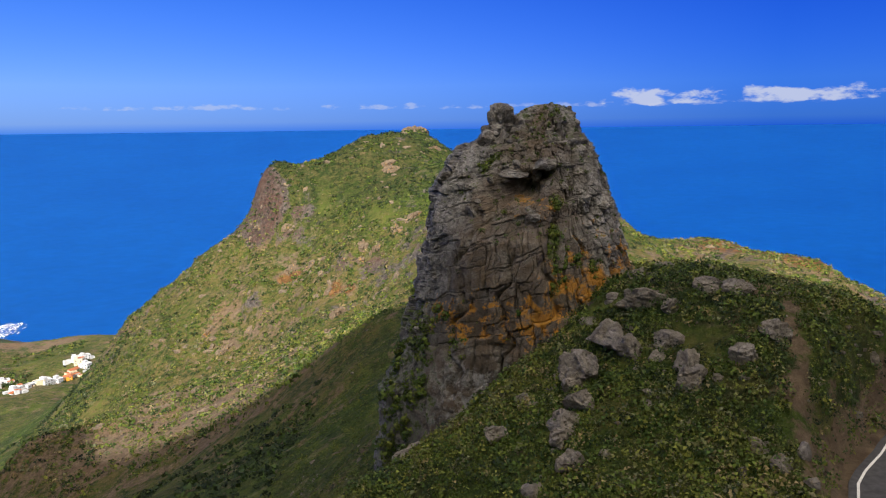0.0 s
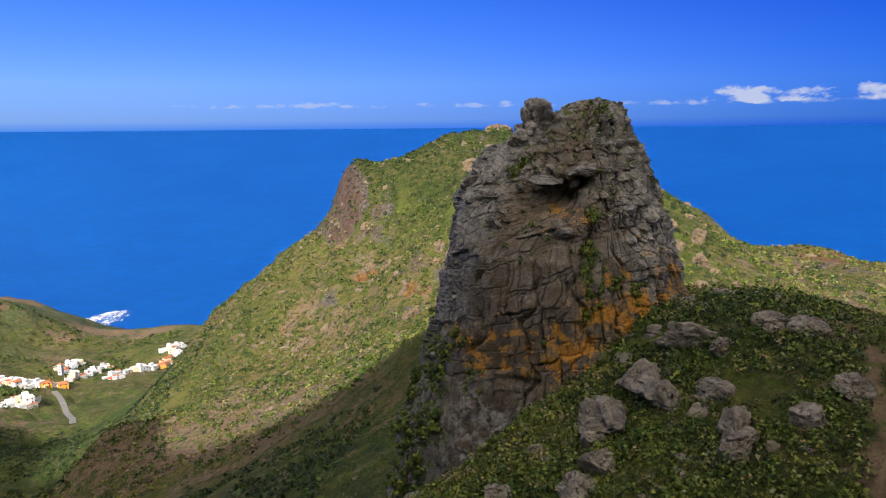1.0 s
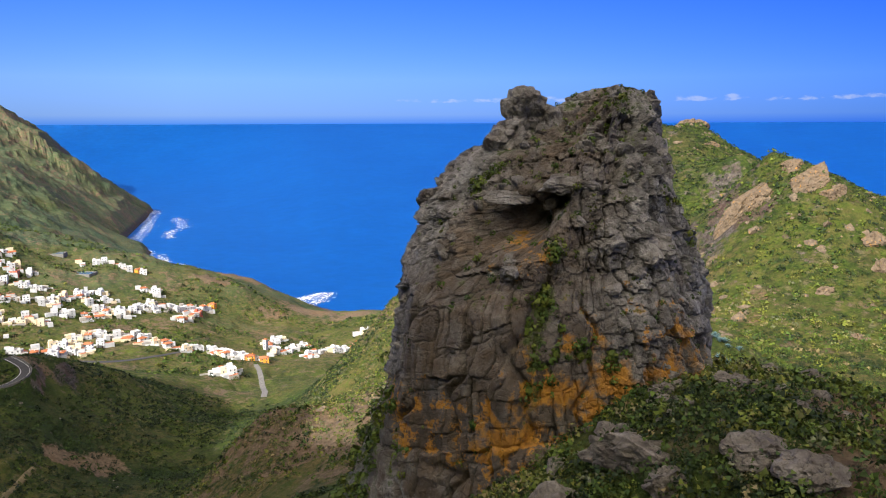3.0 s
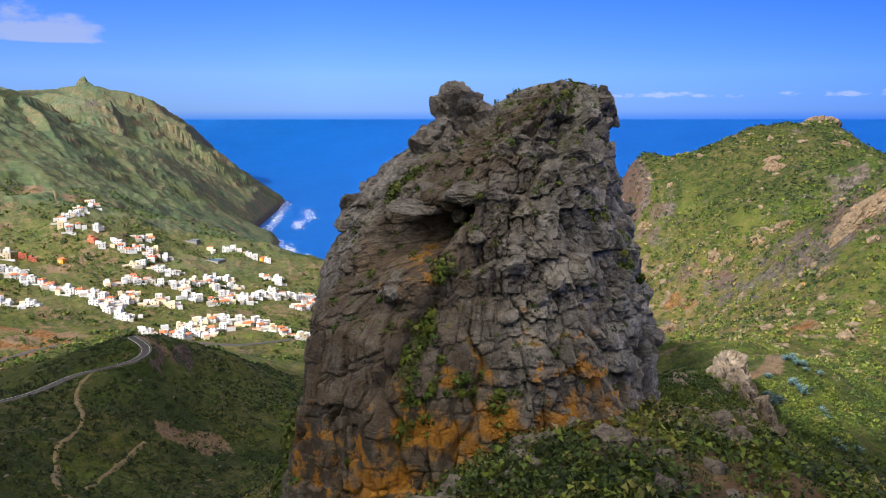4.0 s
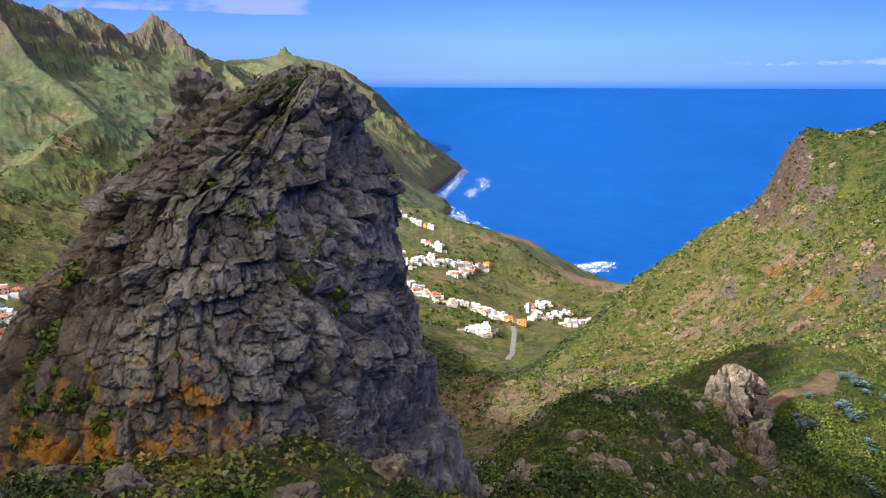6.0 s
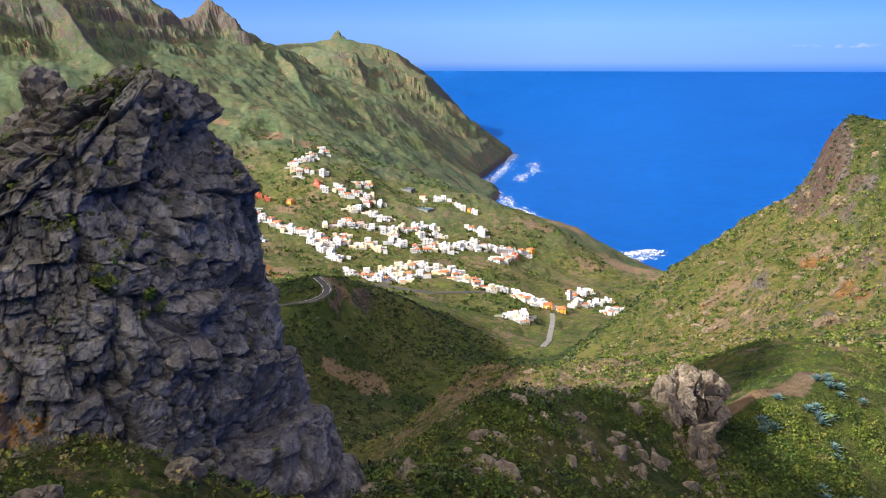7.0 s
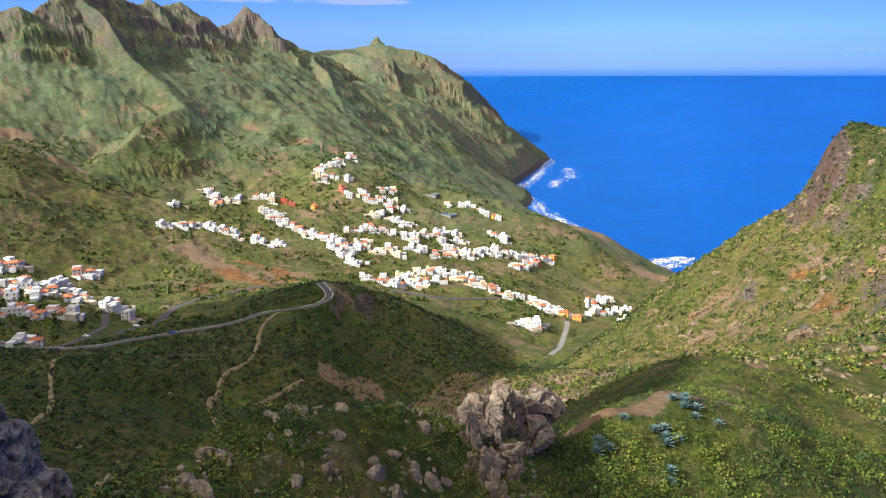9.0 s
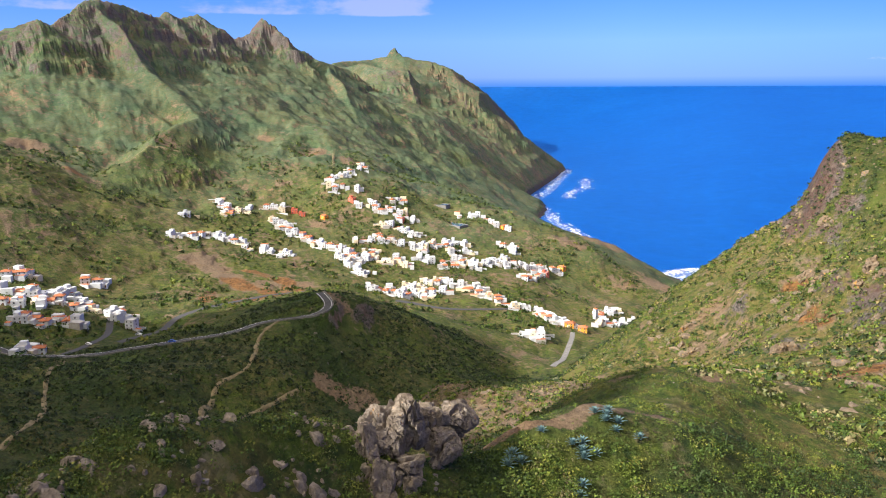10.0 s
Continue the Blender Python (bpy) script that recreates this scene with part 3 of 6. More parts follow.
def math_node(nt, op, a, b=None):
    n = nt.nodes.new("ShaderNodeMath")
    n.operation = op
    for sock, v in zip(n.inputs, (a, b)):
        if v is None:
            continue
        if isinstance(v, (int, float)):
            sock.default_value = v
        else:
            nt.links.new(v, sock)
    return n.outputs[0]


def place_of(nt):
    return nt.nodes.new("ShaderNodeNewGeometry").outputs["Position"]


def mat_land():
    m, n, l, b = material("hillside")
    nt = m.node_tree
    pos = place_of(nt)
    att = nt.nodes.new("ShaderNodeAttribute")
    att.attribute_name = "cover"
    sep = nt.nodes.new("ShaderNodeSeparateColor")
    l.new(att.outputs["Color"], sep.inputs[0])
    tufts = tex_noise(nt, 0.9, 8, 0.75, pos).outputs[0]
    green = ramp(nt, tufts, [(0.36, (0.014, 0.028, 0.006)), (0.47, (0.050, 0.080, 0.011)), (0.58, (0.084, 0.115, 0.018)), (0.72, (0.160, 0.155, 0.045))])
    clumps = ramp(nt, tex_noise(nt, 0.11, 7, 0.7, pos).outputs[0], [(0.40, grey(1.0)), (0.56, grey(0.0))])
    green = mix(nt, math_node(nt, "MULTIPLY", clumps, 0.65), green, (0.024, 0.044, 0.012))
    groves = ramp(nt, tex_noise(nt, 0.035, 9, 0.75, pos).outputs[0], [(0.42, grey(0.75)), (0.49, grey(0.0))])
    green = mix(nt, groves, green, (0.022, 0.043, 0.014))
    bushes = ramp(nt, tex_noise(nt, 0.26, 4, 0.6, pos).outputs[0], [(0.53, grey(0.0)), (0.58, grey(0.8))])
    green = mix(nt, bushes, green, (0.020, 0.037, 0.011))
    pale = ramp(nt, tex_noise(nt, 0.19, 6, 0.7, pos).outputs[0], [(0.57, grey(0.0)), (0.64, grey(0.7))])
    green = mix(nt, pale, green, (0.17, 0.145, 0.085))
    fresh = ramp(nt, tex_noise(nt, 0.027, 8, 0.7, pos).outputs[0], [(0.54, grey(0.0)), (0.66, grey(0.7))])
    green = mix(nt, fresh, green, (0.115, 0.140, 0.024))
    broad = ramp(nt, tex_noise(nt, 0.016, 6, 0.65, pos).outputs[0], [(0.40, grey(0.0)), (0.58, grey(0.6))])
    straw = ramp(nt, tex_noise(nt, 1.3, 6, 0.7, pos).outputs[0], [(0.3, (0.075, 0.062, 0.022)), (0.7, (0.20, 0.155, 0.058))])
    zone = nt.nodes.new("ShaderNodeAttribute")
    zone.attribute_name = "zone"
    growth = nt.nodes.new("ShaderNodeSeparateColor")
    l.new(zone.outputs["Color"], growth.inputs[0])
    # dark heath, also used as painted shade on the middle hill
    heath_shade = ramp(nt, tufts, [(0.38, (0.009, 0.020, 0.006)), (0.6, (0.032, 0.054, 0.013))])
    green = mix(nt, growth.outputs[0], green, heath_shade)
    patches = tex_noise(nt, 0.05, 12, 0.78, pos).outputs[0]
    # distance haze put into the colour: a paler, bluer green
    haze_green = ramp(nt, patches, [(0.38, (0.030, 0.058, 0.038)), (0.5, (0.075, 0.118, 0.072)), (0.66, (0.14, 0.17, 0.12))])
    green = mix(nt, growth.outputs[1], green, haze_green)
    dryness = math_node(nt, "ADD", broad, sep.outputs[2])
    grass = mix(nt, math_node(nt, "MULTIPLY", dryness, ramp(nt, tex_noise(nt, 0.3, 7, 0.75, pos).outputs[0], [(0.42, grey(0.0)), (0.6, grey(1.0))])), green, straw)
    soil = ramp(nt, tex_noise(nt, 0.6, 8, 0.7, pos).outputs[0], [(0.3, (0.085, 0.060, 0.040)), (0.7, (0.225, 0.165, 0.105))])
    rust = ramp(nt, tex_noise(nt, 0.05, 4, 0.6, pos).outputs[0], [(0.50, grey(0.0)), (0.65, grey(0.8))])
    soil = mix(nt, math_node(nt, "MULTIPLY", rust, 0.45), soil, (0.23, 0.13, 0.06))
    clay = ramp(nt, tex_noise(nt, 0.35, 9, 0.75, pos).outputs[0], [(0.38, (0.06, 0.030, 0.014)), (0.52, (0.19, 0.092, 0.030)), (0.68, (0.30, 0.165, 0.062))])
    soil = mix(nt, ramp(nt, att.outputs["Alpha"], [(0.3, grey(0.0)), (0.6, grey(0.9))]), soil, clay)
    stone = ramp(nt, tex_noise(nt, 0.5, 10, 0.8, pos).outputs[0], [(0.36, (0.028, 0.022, 0.019)), (0.5, (0.090, 0.078, 0.070)), (0.66, (0.20, 0.175, 0.15))])
    rock = mix(nt, math_node(nt, "MULTIPLY", rust, 0.6), stone, (0.12, 0.060, 0.042))
    rock = mix(nt, math_node(nt, "MULTIPLY", att.outputs["Alpha"], 0.75), rock, ramp(nt, tex_noise(nt, 0.4, 9, 0.75, pos).outputs[0], [(0.38, (0.028, 0.014, 0.010)), (0.6, (0.13, 0.062, 0.038))]))
    edge = tex_noise(nt, 0.12, 11, 0.75, pos).outputs[0]

    def mask(chan):
        s = math_node(nt, "ADD", sep.outputs[chan], math_node(nt, "MULTIPLY", math_node(nt, "SUBTRACT", edge, 0.5), 2.3))
        return ramp(nt, s, [(0.42, grey(0.0)), (0.58, grey(1.0))])

    col = mix(nt, mask(0), grass, soil)
    col = mix(nt, mask(1), col, rock)
    l.new(col, b.inputs["Base Color"])
    b.inputs["Roughness"].default_value = 0.95
    b.inputs["Specular IOR Level"].default_value = 0.15
    rough_ground = mix(nt, 0.5, tex_noise(nt, 1.2, 6, 0.75, pos).outputs[0], tex_noise(nt, 0.16, 10, 0.78, pos).outputs[0])
    bump(nt, rough_ground, 0.9, 2.2, b)
    return m


def mat_sea():
    m, n, l, b = material("sea_water")
    nt = m.node_tree
    pos = place_of(nt)
    deep = ramp(nt, tex_noise(nt, 0.004, 5, 0.6, pos).outputs[0], [(0.30, (0.001, 0.058, 0.245)), (0.70, (0.002, 0.076, 0.30))])
    swell = ramp(nt, tex_noise(nt, 0.03, 9, 0.7, pos).outputs[0], [(0.30, grey(0.74)), (0.70, grey(1.18))])
    l.new(mix(nt, 1.0, deep, swell, "MULTIPLY"), b.inputs["Base Color"])
    b.inputs["Roughness"].default_value = 0.32
    b.inputs["Specular IOR Level"].default_value = 0.5
    w = tex_noise(nt, 0.045, 8, 0.7, pos)
    bump(nt, w.outputs[0], 0.22, 1.6, b)
    return m


def mat_rock(name, low, mid, high, warm_col, blocks=False):
    m, n, l, b = material(name)
    nt = m.node_tree
    pos = place_of(nt)
    base = ramp(nt, tex_noise(nt, 0.9, 9, 0.75, pos).outputs[0], [(0.30, low), (0.5, mid), (0.70, high)])
    warm = ramp(nt, tex_noise(nt, 0.22, 5, 0.6, pos).outputs[0], [(0.44, grey(0.0)), (0.64, grey(0.65))])
    att = nt.nodes.new("ShaderNodeAttribute")
    att.attribute_name = "cover"
    sep = nt.nodes.new("ShaderNodeSeparateColor")
    l.new(att.outputs["Color"], sep.inputs[0])
    edge = tex_noise(nt, 0.9, 9, 0.75, pos).outputs[0]
    aged = math_node(nt, "MULTIPLY", att.outputs["Alpha"], ramp(nt, tex_noise(nt, 0.5, 7, 0.7, pos).outputs[0], [(0.30, grey(0.25)), (0.62, grey(1.0))]))
    col = mix(nt, math_node(nt, "MAXIMUM", math_node(nt, "MULTIPLY", warm, 0.55), aged), base, mix(nt, 0.6, base, warm_col, "MULTIPLY"))
    col = mix(nt, math_node(nt, "MULTIPLY", aged, 0.6), col, warm_col)

    def mask(chan, k=1.6):
        s = math_node(nt, "ADD", sep.outputs[chan], math_node(nt, "MULTIPLY", math_node(nt, "SUBTRACT", edge, 0.5), k))
        return ramp(nt, s, [(0.42, grey(0.0)), (0.58, grey(1.0))])

    if blocks:
        # each block weathers to a tone of its own, and its joints hold dark dirt
        own = nt.nodes.new("ShaderNodeAttribute")
        own.attribute_name = "block"
        tones = nt.nodes.new("ShaderNodeSeparateColor")
        l.new(own.outputs["Color"], tones.inputs[0])
        col = mix(nt, 1.0, col, ramp(nt, tones.outputs[0], [(0.1, grey(0.62)), (0.9, grey(1.30))]), "MULTIPLY")
        col = mix(nt, math_node(nt, "MULTIPLY", tones.outputs[1], 0.75), col, (0.022, 0.020, 0.016))
    ochre = ramp(nt, tex_noise(nt, 2.0, 6, 0.7, pos).outputs[0], [(0.3, (0.26, 0.11, 0.022)), (0.7, (0.50, 0.25, 0.03))])
    blotch = ramp(nt, tex_noise(nt, 0.45, 5, 0.65, pos).outputs[0], [(0.44, grey(0.0)), (0.54, grey(0.95))])
    col = mix(nt, math_node(nt, "MULTIPLY", mask(0, 2.6), blotch), col, ochre)
    col = mix(nt, mask(2, 1.2), col, ramp(nt, tex_noise(nt, 1.5, 7, 0.7, pos).outputs[0], [(0.3, (0.16, 0.155, 0.15)), (0.7, (0.34, 0.33, 0.31))]))
    moss = ramp(nt, tex_noise(nt, 3.0, 6, 0.7, pos).outputs[0], [(0.3, (0.03, 0.05, 0.012)), (0.7, (0.10, 0.12, 0.03))])
    col = mix(nt, mask(1), col, moss)
    l.new(col, b.inputs["Base Color"])
    b.inputs["Roughness"].default_value = 0.9
    b.inputs["Specular IOR Level"].default_value = 0.25
    cracks = tex_noise(nt, 1.7, 2, 0.5, pos, "ShaderNodeTexVoronoi")
    cracks.feature = "DISTANCE_TO_EDGE"
    warp = nt.nodes.new("ShaderNodeVectorMath")
    warp.operation = "ADD"
    sway = tex_noise(nt, 1.1, 4, 0.6, pos)
    l.new(pos, warp.inputs[0])
    l.new(sway.outputs["Color"], warp.inputs[1])
    l.new(warp.outputs[0], cracks.inputs["Vector"])
    seam = ramp(nt, cracks.outputs["Distance"], [(0.0, grey(0.0)), (0.06, grey(1.0))])
    relief = mix(nt, 0.35, tex_noise(nt, 4.0, 10, 0.8, pos).outputs[0], seam)
    bump(nt, relief, 0.9, 0.22, b)
    return m


LAND_MAT, SEA_MAT = mat_land(), mat_sea()
ROCK_MAT = mat_rock("weathered_basalt", (0.050, 0.048, 0.046), (0.20, 0.195, 0.185), (0.44, 0.43, 0.41), (0.17, 0.115, 0.065), True)
BLOCK_MAT = mat_rock("tower_blocks", (0.050, 0.048, 0.046), (0.20, 0.195, 0.185), (0.44, 0.43, 0.41), (0.17, 0.115, 0.065))
CRAG_MAT = mat_rock("brown_crag", (0.06, 0.052, 0.045), (0.205, 0.178, 0.145), (0.42, 0.375, 0.315), (0.22, 0.155, 0.095))
OUTCROP_MAT = mat_rock("tan_bedrock", (0.05, 0.042, 0.034), (0.165, 0.135, 0.10), (0.32, 0.275, 0.215), (0.22, 0.145, 0.08))
STONE_MAT = mat_rock("field_stone", (0.055, 0.050, 0.045), (0.185, 0.170, 0.150), (0.36, 0.335, 0.30), (0.19, 0.14, 0.09))


# ---- mesh helpers ----
def grid_mesh(name, verts, rows, cols, closed=False):
    """A sheet of rows x cols points; closed joins the last column to the first."""
    i, j = np.meshgrid(np.arange(rows - 1), np.arange(cols if closed else cols - 1), indexing="ij")
    k = (j + 1) % cols
    quads = np.stack([i * cols + j, i * cols + k, (i + 1) * cols + k, (i + 1) * cols + j], -1).reshape(-1, 4)
    me = bpy.data.meshes.new(name)
    me.vertices.add(len(verts))
    me.vertices.foreach_set("co", np.asarray(verts, np.float32).ravel())
    me.loops.add(quads.size)
    me.loops.foreach_set("vertex_index", quads.astype(np.int32).ravel())
    me.polygons.add(len(quads))
    me.polygons.foreach_set("loop_start", np.arange(0, quads.size, 4, dtype=np.int32))
    me.polygons.foreach_set("use_smooth", np.ones(len(quads), bool))
    me.update(calc_edges=True)
    return me


def cover(me, *channels, name="cover"):
    """Which growth, stain or painted tone covers a surface, point by point."""
    data = np.zeros((len(me.vertices), 4), np.float32)
    for k, c in enumerate(channels):
        data[:, k] = c
    at = me.color_attributes.new(name, "FLOAT_COLOR", "POINT")
    at.data.foreach_set("color", data.ravel())


# ---- ground and sea ----
MID = np.array((45.0, 70.0))


# bare earth and slips: x, y, reach, strength
PATCHES = [(24, 58, 2.5, 0.6), (19, 67, 3.5, 0.7), (13, 163, 2, 0.5), (4, 158, 1.5, 0.4), (25, 66, 4, 0.5), (0, 205, 4, 0.3), (-120, 300, 14, 0.55), (-253, 274, 12, 0.7), (-262, 260, 9, 0.6), (-120, 265, 22, 0.35), (-92, 250, 22, 0.45), (-330, 300, 9, 0.5), (-62, 235, 14, 0.4)]
PATCHES += [(-627, 311, 16, 0.6), (-600, 320, 14, 0.6), (-572, 318, 12, 0.7), (-539, 341, 10, 0.8), (-529, 373, 10, 0.8), (-653, 507, 14, 0.6), (-589, 593, 10, 0.5), (-954, 596, 20, 0.5), (-1032, 551, 14, 0.5), (-951, 384, 18, 0.5), (-974, 222, 25, 0.6), (-580, 749, 20, 0.4), (-493, 743, 18, 0.35), (-620, 850, 40, 0.4), (-720, 480, 16, 0.4)]

SOIL_LEDGE = [(8, 147), (9.7, 151.5), (12, 156.6), (11.9, 161), (12, 168), (14, 173)]
# orange clay banks and slips: places, then lines with their reach
CLAY = [(-76, 361, 5, 0.9), (-70, 358, 4, 0.8), (-47, 319, 4, 0.8), (-40, 316, 3, 0.7), (-1, 241, 6, 0.9), (5, 246, 4, 0.8), (-653, 507, 12, 0.6), (130, 330, 22, 0.8), (145, 300, 18, 0.8), (110, 380, 16, 0.6), (-954, 596, 12, 0.5), (-860, 253, 16, 0.5)]
BANKS = [((-462, 285), (-492, 345), 11), ((-505, 352), (-545, 362), 13), ((-500, 330), (-560, 318), 15), ((-545, 362), (-590, 345), 11), ((-336, 300), (-372, 310), 8), ((-480, 270), (-520, 285), 9)]
PATCHES += [(-85, 232, 16, 0.5), (-65, 215, 12, 0.45), (-105, 229, 14, 0.5), (-120, 300, 10, 0.4), (-4, 207, 4, 0.45), (-14, 196, 3, 0.3), (-200, 620, 40, 0.3), (-480, 800, 30, 0.4), (-420, 800, 24, 0.4), (-380, 850, 24, 0.5), (-850, 498, 12, 0.5), (-912, 630, 18, 0.5), (-965, 602, 14, 0.5)]


def build_ground():
    ang = np.radians(np.concatenate([np.linspace(62, 118, 210)[:-1], np.linspace(118, 174, 500)[:-1], np.linspace(174, 200, 60)[:-1], np.linspace(200, 422, 90)[:-1]]))
    rad = np.concatenate([np.linspace(0.5, 12, 14)[:-1], 12 * (330 / 12) ** np.linspace(0, 1, 250)[:-1], np.linspace(330, 1000, 140)[:-1], np.linspace(1000, 2200, 150)[:-1], np.linspace(2200, 3500, 80)[:-1], np.linspace(3500, 4880, 25)])
    r, a = np.meshgrid(rad, ang, indexing="ij")
    x, y = (MID[0] + r * np.cos(a)).ravel(), (MID[1] + r * np.sin(a)).ravel()
    z = height(x, y)
    z = np.maximum(z, -14)
    z = np.where(np.hypot(x - MID[0], y - MID[1]) > 4650, -14, z)
    me = grid_mesh("ground", np.stack([x, y, z], -1), len(rad), len(ang), True)
    zz = z.reshape(r.shape)
    steep = np.hypot(np.gradient(zz, axis=0) / np.gradient(r, axis=0), np.gradient(zz, axis=1) / (r * np.gradient(a, axis=1))).ravel()
    away = np.hypot(x - 20, y - 90)
    quads = np.arange(len(me.polygons)) // len(ang) * len(ang) + np.arange(len(me.polygons)) % len(ang)
    me.polygons.foreach_set("use_smooth", ~((away[quads] > 600) & (steep[quads] > 0.75)))
    far = smooth(500, 1300, away)
    rocky = 0.08 + smooth(0.8 + 0.25 * far, 1.6 + 0.8 * far, steep) * (0.6 - 0.1 * far) + 0.3 * fbm(x, y, 30, 5, 40) + 0.20 * smooth(220, 330, y) * smooth(-150, -60, x) + far * (-0.03 + 0.42 * fbm(x, y, 110, 7, 41, 0.65))
    bare = 0.22 + 0.05 * far + 0.09 * smooth(950, 1250, y) * smooth(-1100, -1350, x) + 0.15 * smooth(350, 700, away) * (1 - far) + 0.40 * fbm(x, y, 70, 6, 44, 0.6) + 0.1 * smooth(0.6, 1.0, steep)
    rocky += 0.10 * smooth(800, 1100, away) + 0.05 * smooth(1300, 1800, away) * smooth(330, 60, z) + 0.34 * smooth(270, 370, z) * far * smooth(-2050, -1800, x) + 0.08 * smooth(950, 1250, y) * smooth(-1100, -1350, x)
    rocky = np.where((z < 7) & (away > 300), 0.75, rocky)
    for px, py, pr, amount in PATCHES:
        bare += amount * np.exp(-(((x - px) ** 2 + (y - py) ** 2) / pr**2) ** 2)
    d, _ = along(SOIL_LEDGE, x, y)
    bare += 0.6 * (1 - smooth(0.6, 2.2, d))
    d, _ = along(TRACKS["foot_path"][1], x, y)
    bare += 0.45 * (1 - smooth(0.2, 0.8, d))
    d, _ = along(ROADS["mountain_road"][1], x, y)
    bare += 0.9 * (1 - smooth(3.6, 6.0, d))
    rocky -= 0.6 * (1 - smooth(5, 11, d))
    east = smooth(50, 90, x) * smooth(200, 240, y)
    bare, rocky = bare + 0.20 * east, rocky + 0.12 * east
    dry = 0.65 * smooth(150, 230, y) * smooth(-230, -160, x) * smooth(232, 200, z) * smooth(300, 150, np.hypot(x - 20, y - 330)) + 0.25 * smooth(900, 500, away) * smooth(650, 800, y)
    clay = np.zeros(len(x))
    for px, py, pr, amount in CLAY:
        spot = amount * np.exp(-(((x - px) ** 2 + (y - py) ** 2) / pr**2) ** 2)
        clay, bare = clay + spot, bare + 0.75 * spot
    for (ax, ay), (bx, by), wide in BANKS:
        d, _ = along([(ax, ay), (bx, by)], x, y)
        spot = (1 - smooth(wide * 0.4, wide, d)) * (0.7 + 0.9 * fbm(x, y, 18, 4, 47))
        clay, bare = clay + spot, bare + 0.6 * spot
    edge_line = along([(-94, 399), (-99, 408), (-105, 419)], x, y)[0]
    face = (1 - smooth(7, 15, edge_line)) * smooth(0.8, 1.3, steep)
    rocky -= 0.4 * (1 - smooth(40, 80, np.hypot(x + 80, y - 375))) * smooth(8, 16, edge_line)
    clay, rocky = clay + 0.55 * face, rocky + 0.5 * face
    dry += 0.35 * east
    bare -= 0.12 * smooth(-90, -150, x) * smooth(-400, -340, x) * smooth(380, 320, y)
    earth = smooth(185, 205, y) * smooth(300, 255, y) * smooth(-190, -150, x) * smooth(-30, -60, x)
    bare, dry = bare + 0.22 * earth, dry + 0.2 * earth
    flank = smooth(190, 240, y) * smooth(-240, -170, x) * smooth(60, 20, x) * smooth(225, 205, z)
    bare, rocky = bare + 0.05 * flank, rocky + 0.08 * flank
    dry += 0.35 * smooth(500, 600, away) * smooth(1050, 800, away)
    bare += 0.07 * smooth(-25, -5, x) * smooth(45, 38, x) * smooth(28, 34, y) * smooth(74, 66, y)
    cover(me, bare, rocky, dry, np.clip(clay + 0.12 * smooth(1250, 1700, away) * smooth(300, 150, z), 0, 1))
    # heath on headland top and lush slope; on the middle hill, shade painted in
    heath_shade = 0.8 * smooth(212, 236, z + 8 * fbm(x, y, 40, 4, 57)) * smooth(330, 380, y) * smooth(0, -25, x) + 0.55 * smooth(20, 36, x) * smooth(125, 150, y) * smooth(240, 200, y) + 0.9 * smooth(-60, -140, x) * smooth(-390, -340, x) * smooth(340, 280, y) * smooth(-0.35, 0.1, fbm(x, y, 60, 4, 58))
    # painted haze on the far slopes, stronger with distance
    haze_green = np.clip(0.75 * smooth(700, 1200, away) + 0.8 * fbm(x, y, 120, 5, 59), 0, 0.65) * smooth(600, 900, away)
    cover(me, heath_shade, haze_green, name="zone")
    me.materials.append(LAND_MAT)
    return tagged(new("ground", me), "green scrub hillsides with bare soil and rock falling to the sea", "terrain", kind="structure")


def build_sea():
    ang = np.linspace(0, 2 * math.pi, 361)[:-1]
    rad = np.concatenate([[1.0], np.linspace(100, 4880, 110)])
    r, a = np.meshgrid(rad, ang, indexing="ij")
    # open water towards the north and east climbs gently to the horizon; under the cliffs it stays level for longer
    open_sea = smooth(radians(139), radians(121), np.where(a > 3.3, a - 2 * math.pi, a))
    first, power = 2700 - 1500 * open_sea, 3.5 - 2.0 * open_sea
    z = 259.3 * np.clip((r - first) / (4880 - first), 0, 1) ** power
    me = grid_mesh("sea", np.stack([(MID[0] + r * np.cos(a)).ravel(), (MID[1] + r * np.sin(a)).ravel(), z.ravel()], -1), len(rad), 360, True)
    me.materials.append(SEA_MAT)
    return tagged(new("water", me), "deep blue open sea reaching the horizon", "sea", kind="structure")


ground = build_ground()
water = build_sea()

# ---- the rock tower ----
TOWER = Vector((9.5, 74.0, 0))
TOWER_Z = (262.3, 260, 258, 256, 254, 252, 250, 247, 244, 241, 238, 234, 226)
# for each outward way (x, y): how far the tower reaches that way at each height
TOWER_REACH = {
    (-1.0, -0.04): (-0.2, 3.8, 7.9, 9.2, 10.5, 11.0, 11.3, 11.6, 12.4, 13.2, 14.0, 15.5, 17),
    (0.98, -0.20): (2.1, 4.0, 5.0, 5.7, 6.2, 6.8, 7.4, 8.2, 8.6, 9, 9, 9, 9),
    (-0.84, -0.53): (-2.6, 1.4, 5.6, 8.3, 9.0, 9.3, 9.6, 10.0, 10.7, 11.8, 12.6, 13.6, 15),
    (0.98, 0.21): (4.2, 5.1, 5.2, 5.7, 7.0, 7.5, 8.0, 8.4, 8.8, 9, 9, 9, 9),
    (-0.67, -0.74): (-3.7, 0.5, 4.2, 6.8, 7.3, 7.7, 9.2, 10.2, 10.4, 10.8, 11.3, 12, 13),
    (0.89, 0.45): (5.5, 6.4, 6.7, 7.4, 7.6, 8.2, 8.6, 9.1, 9.4, 10.2, 11, 12, 14),
}
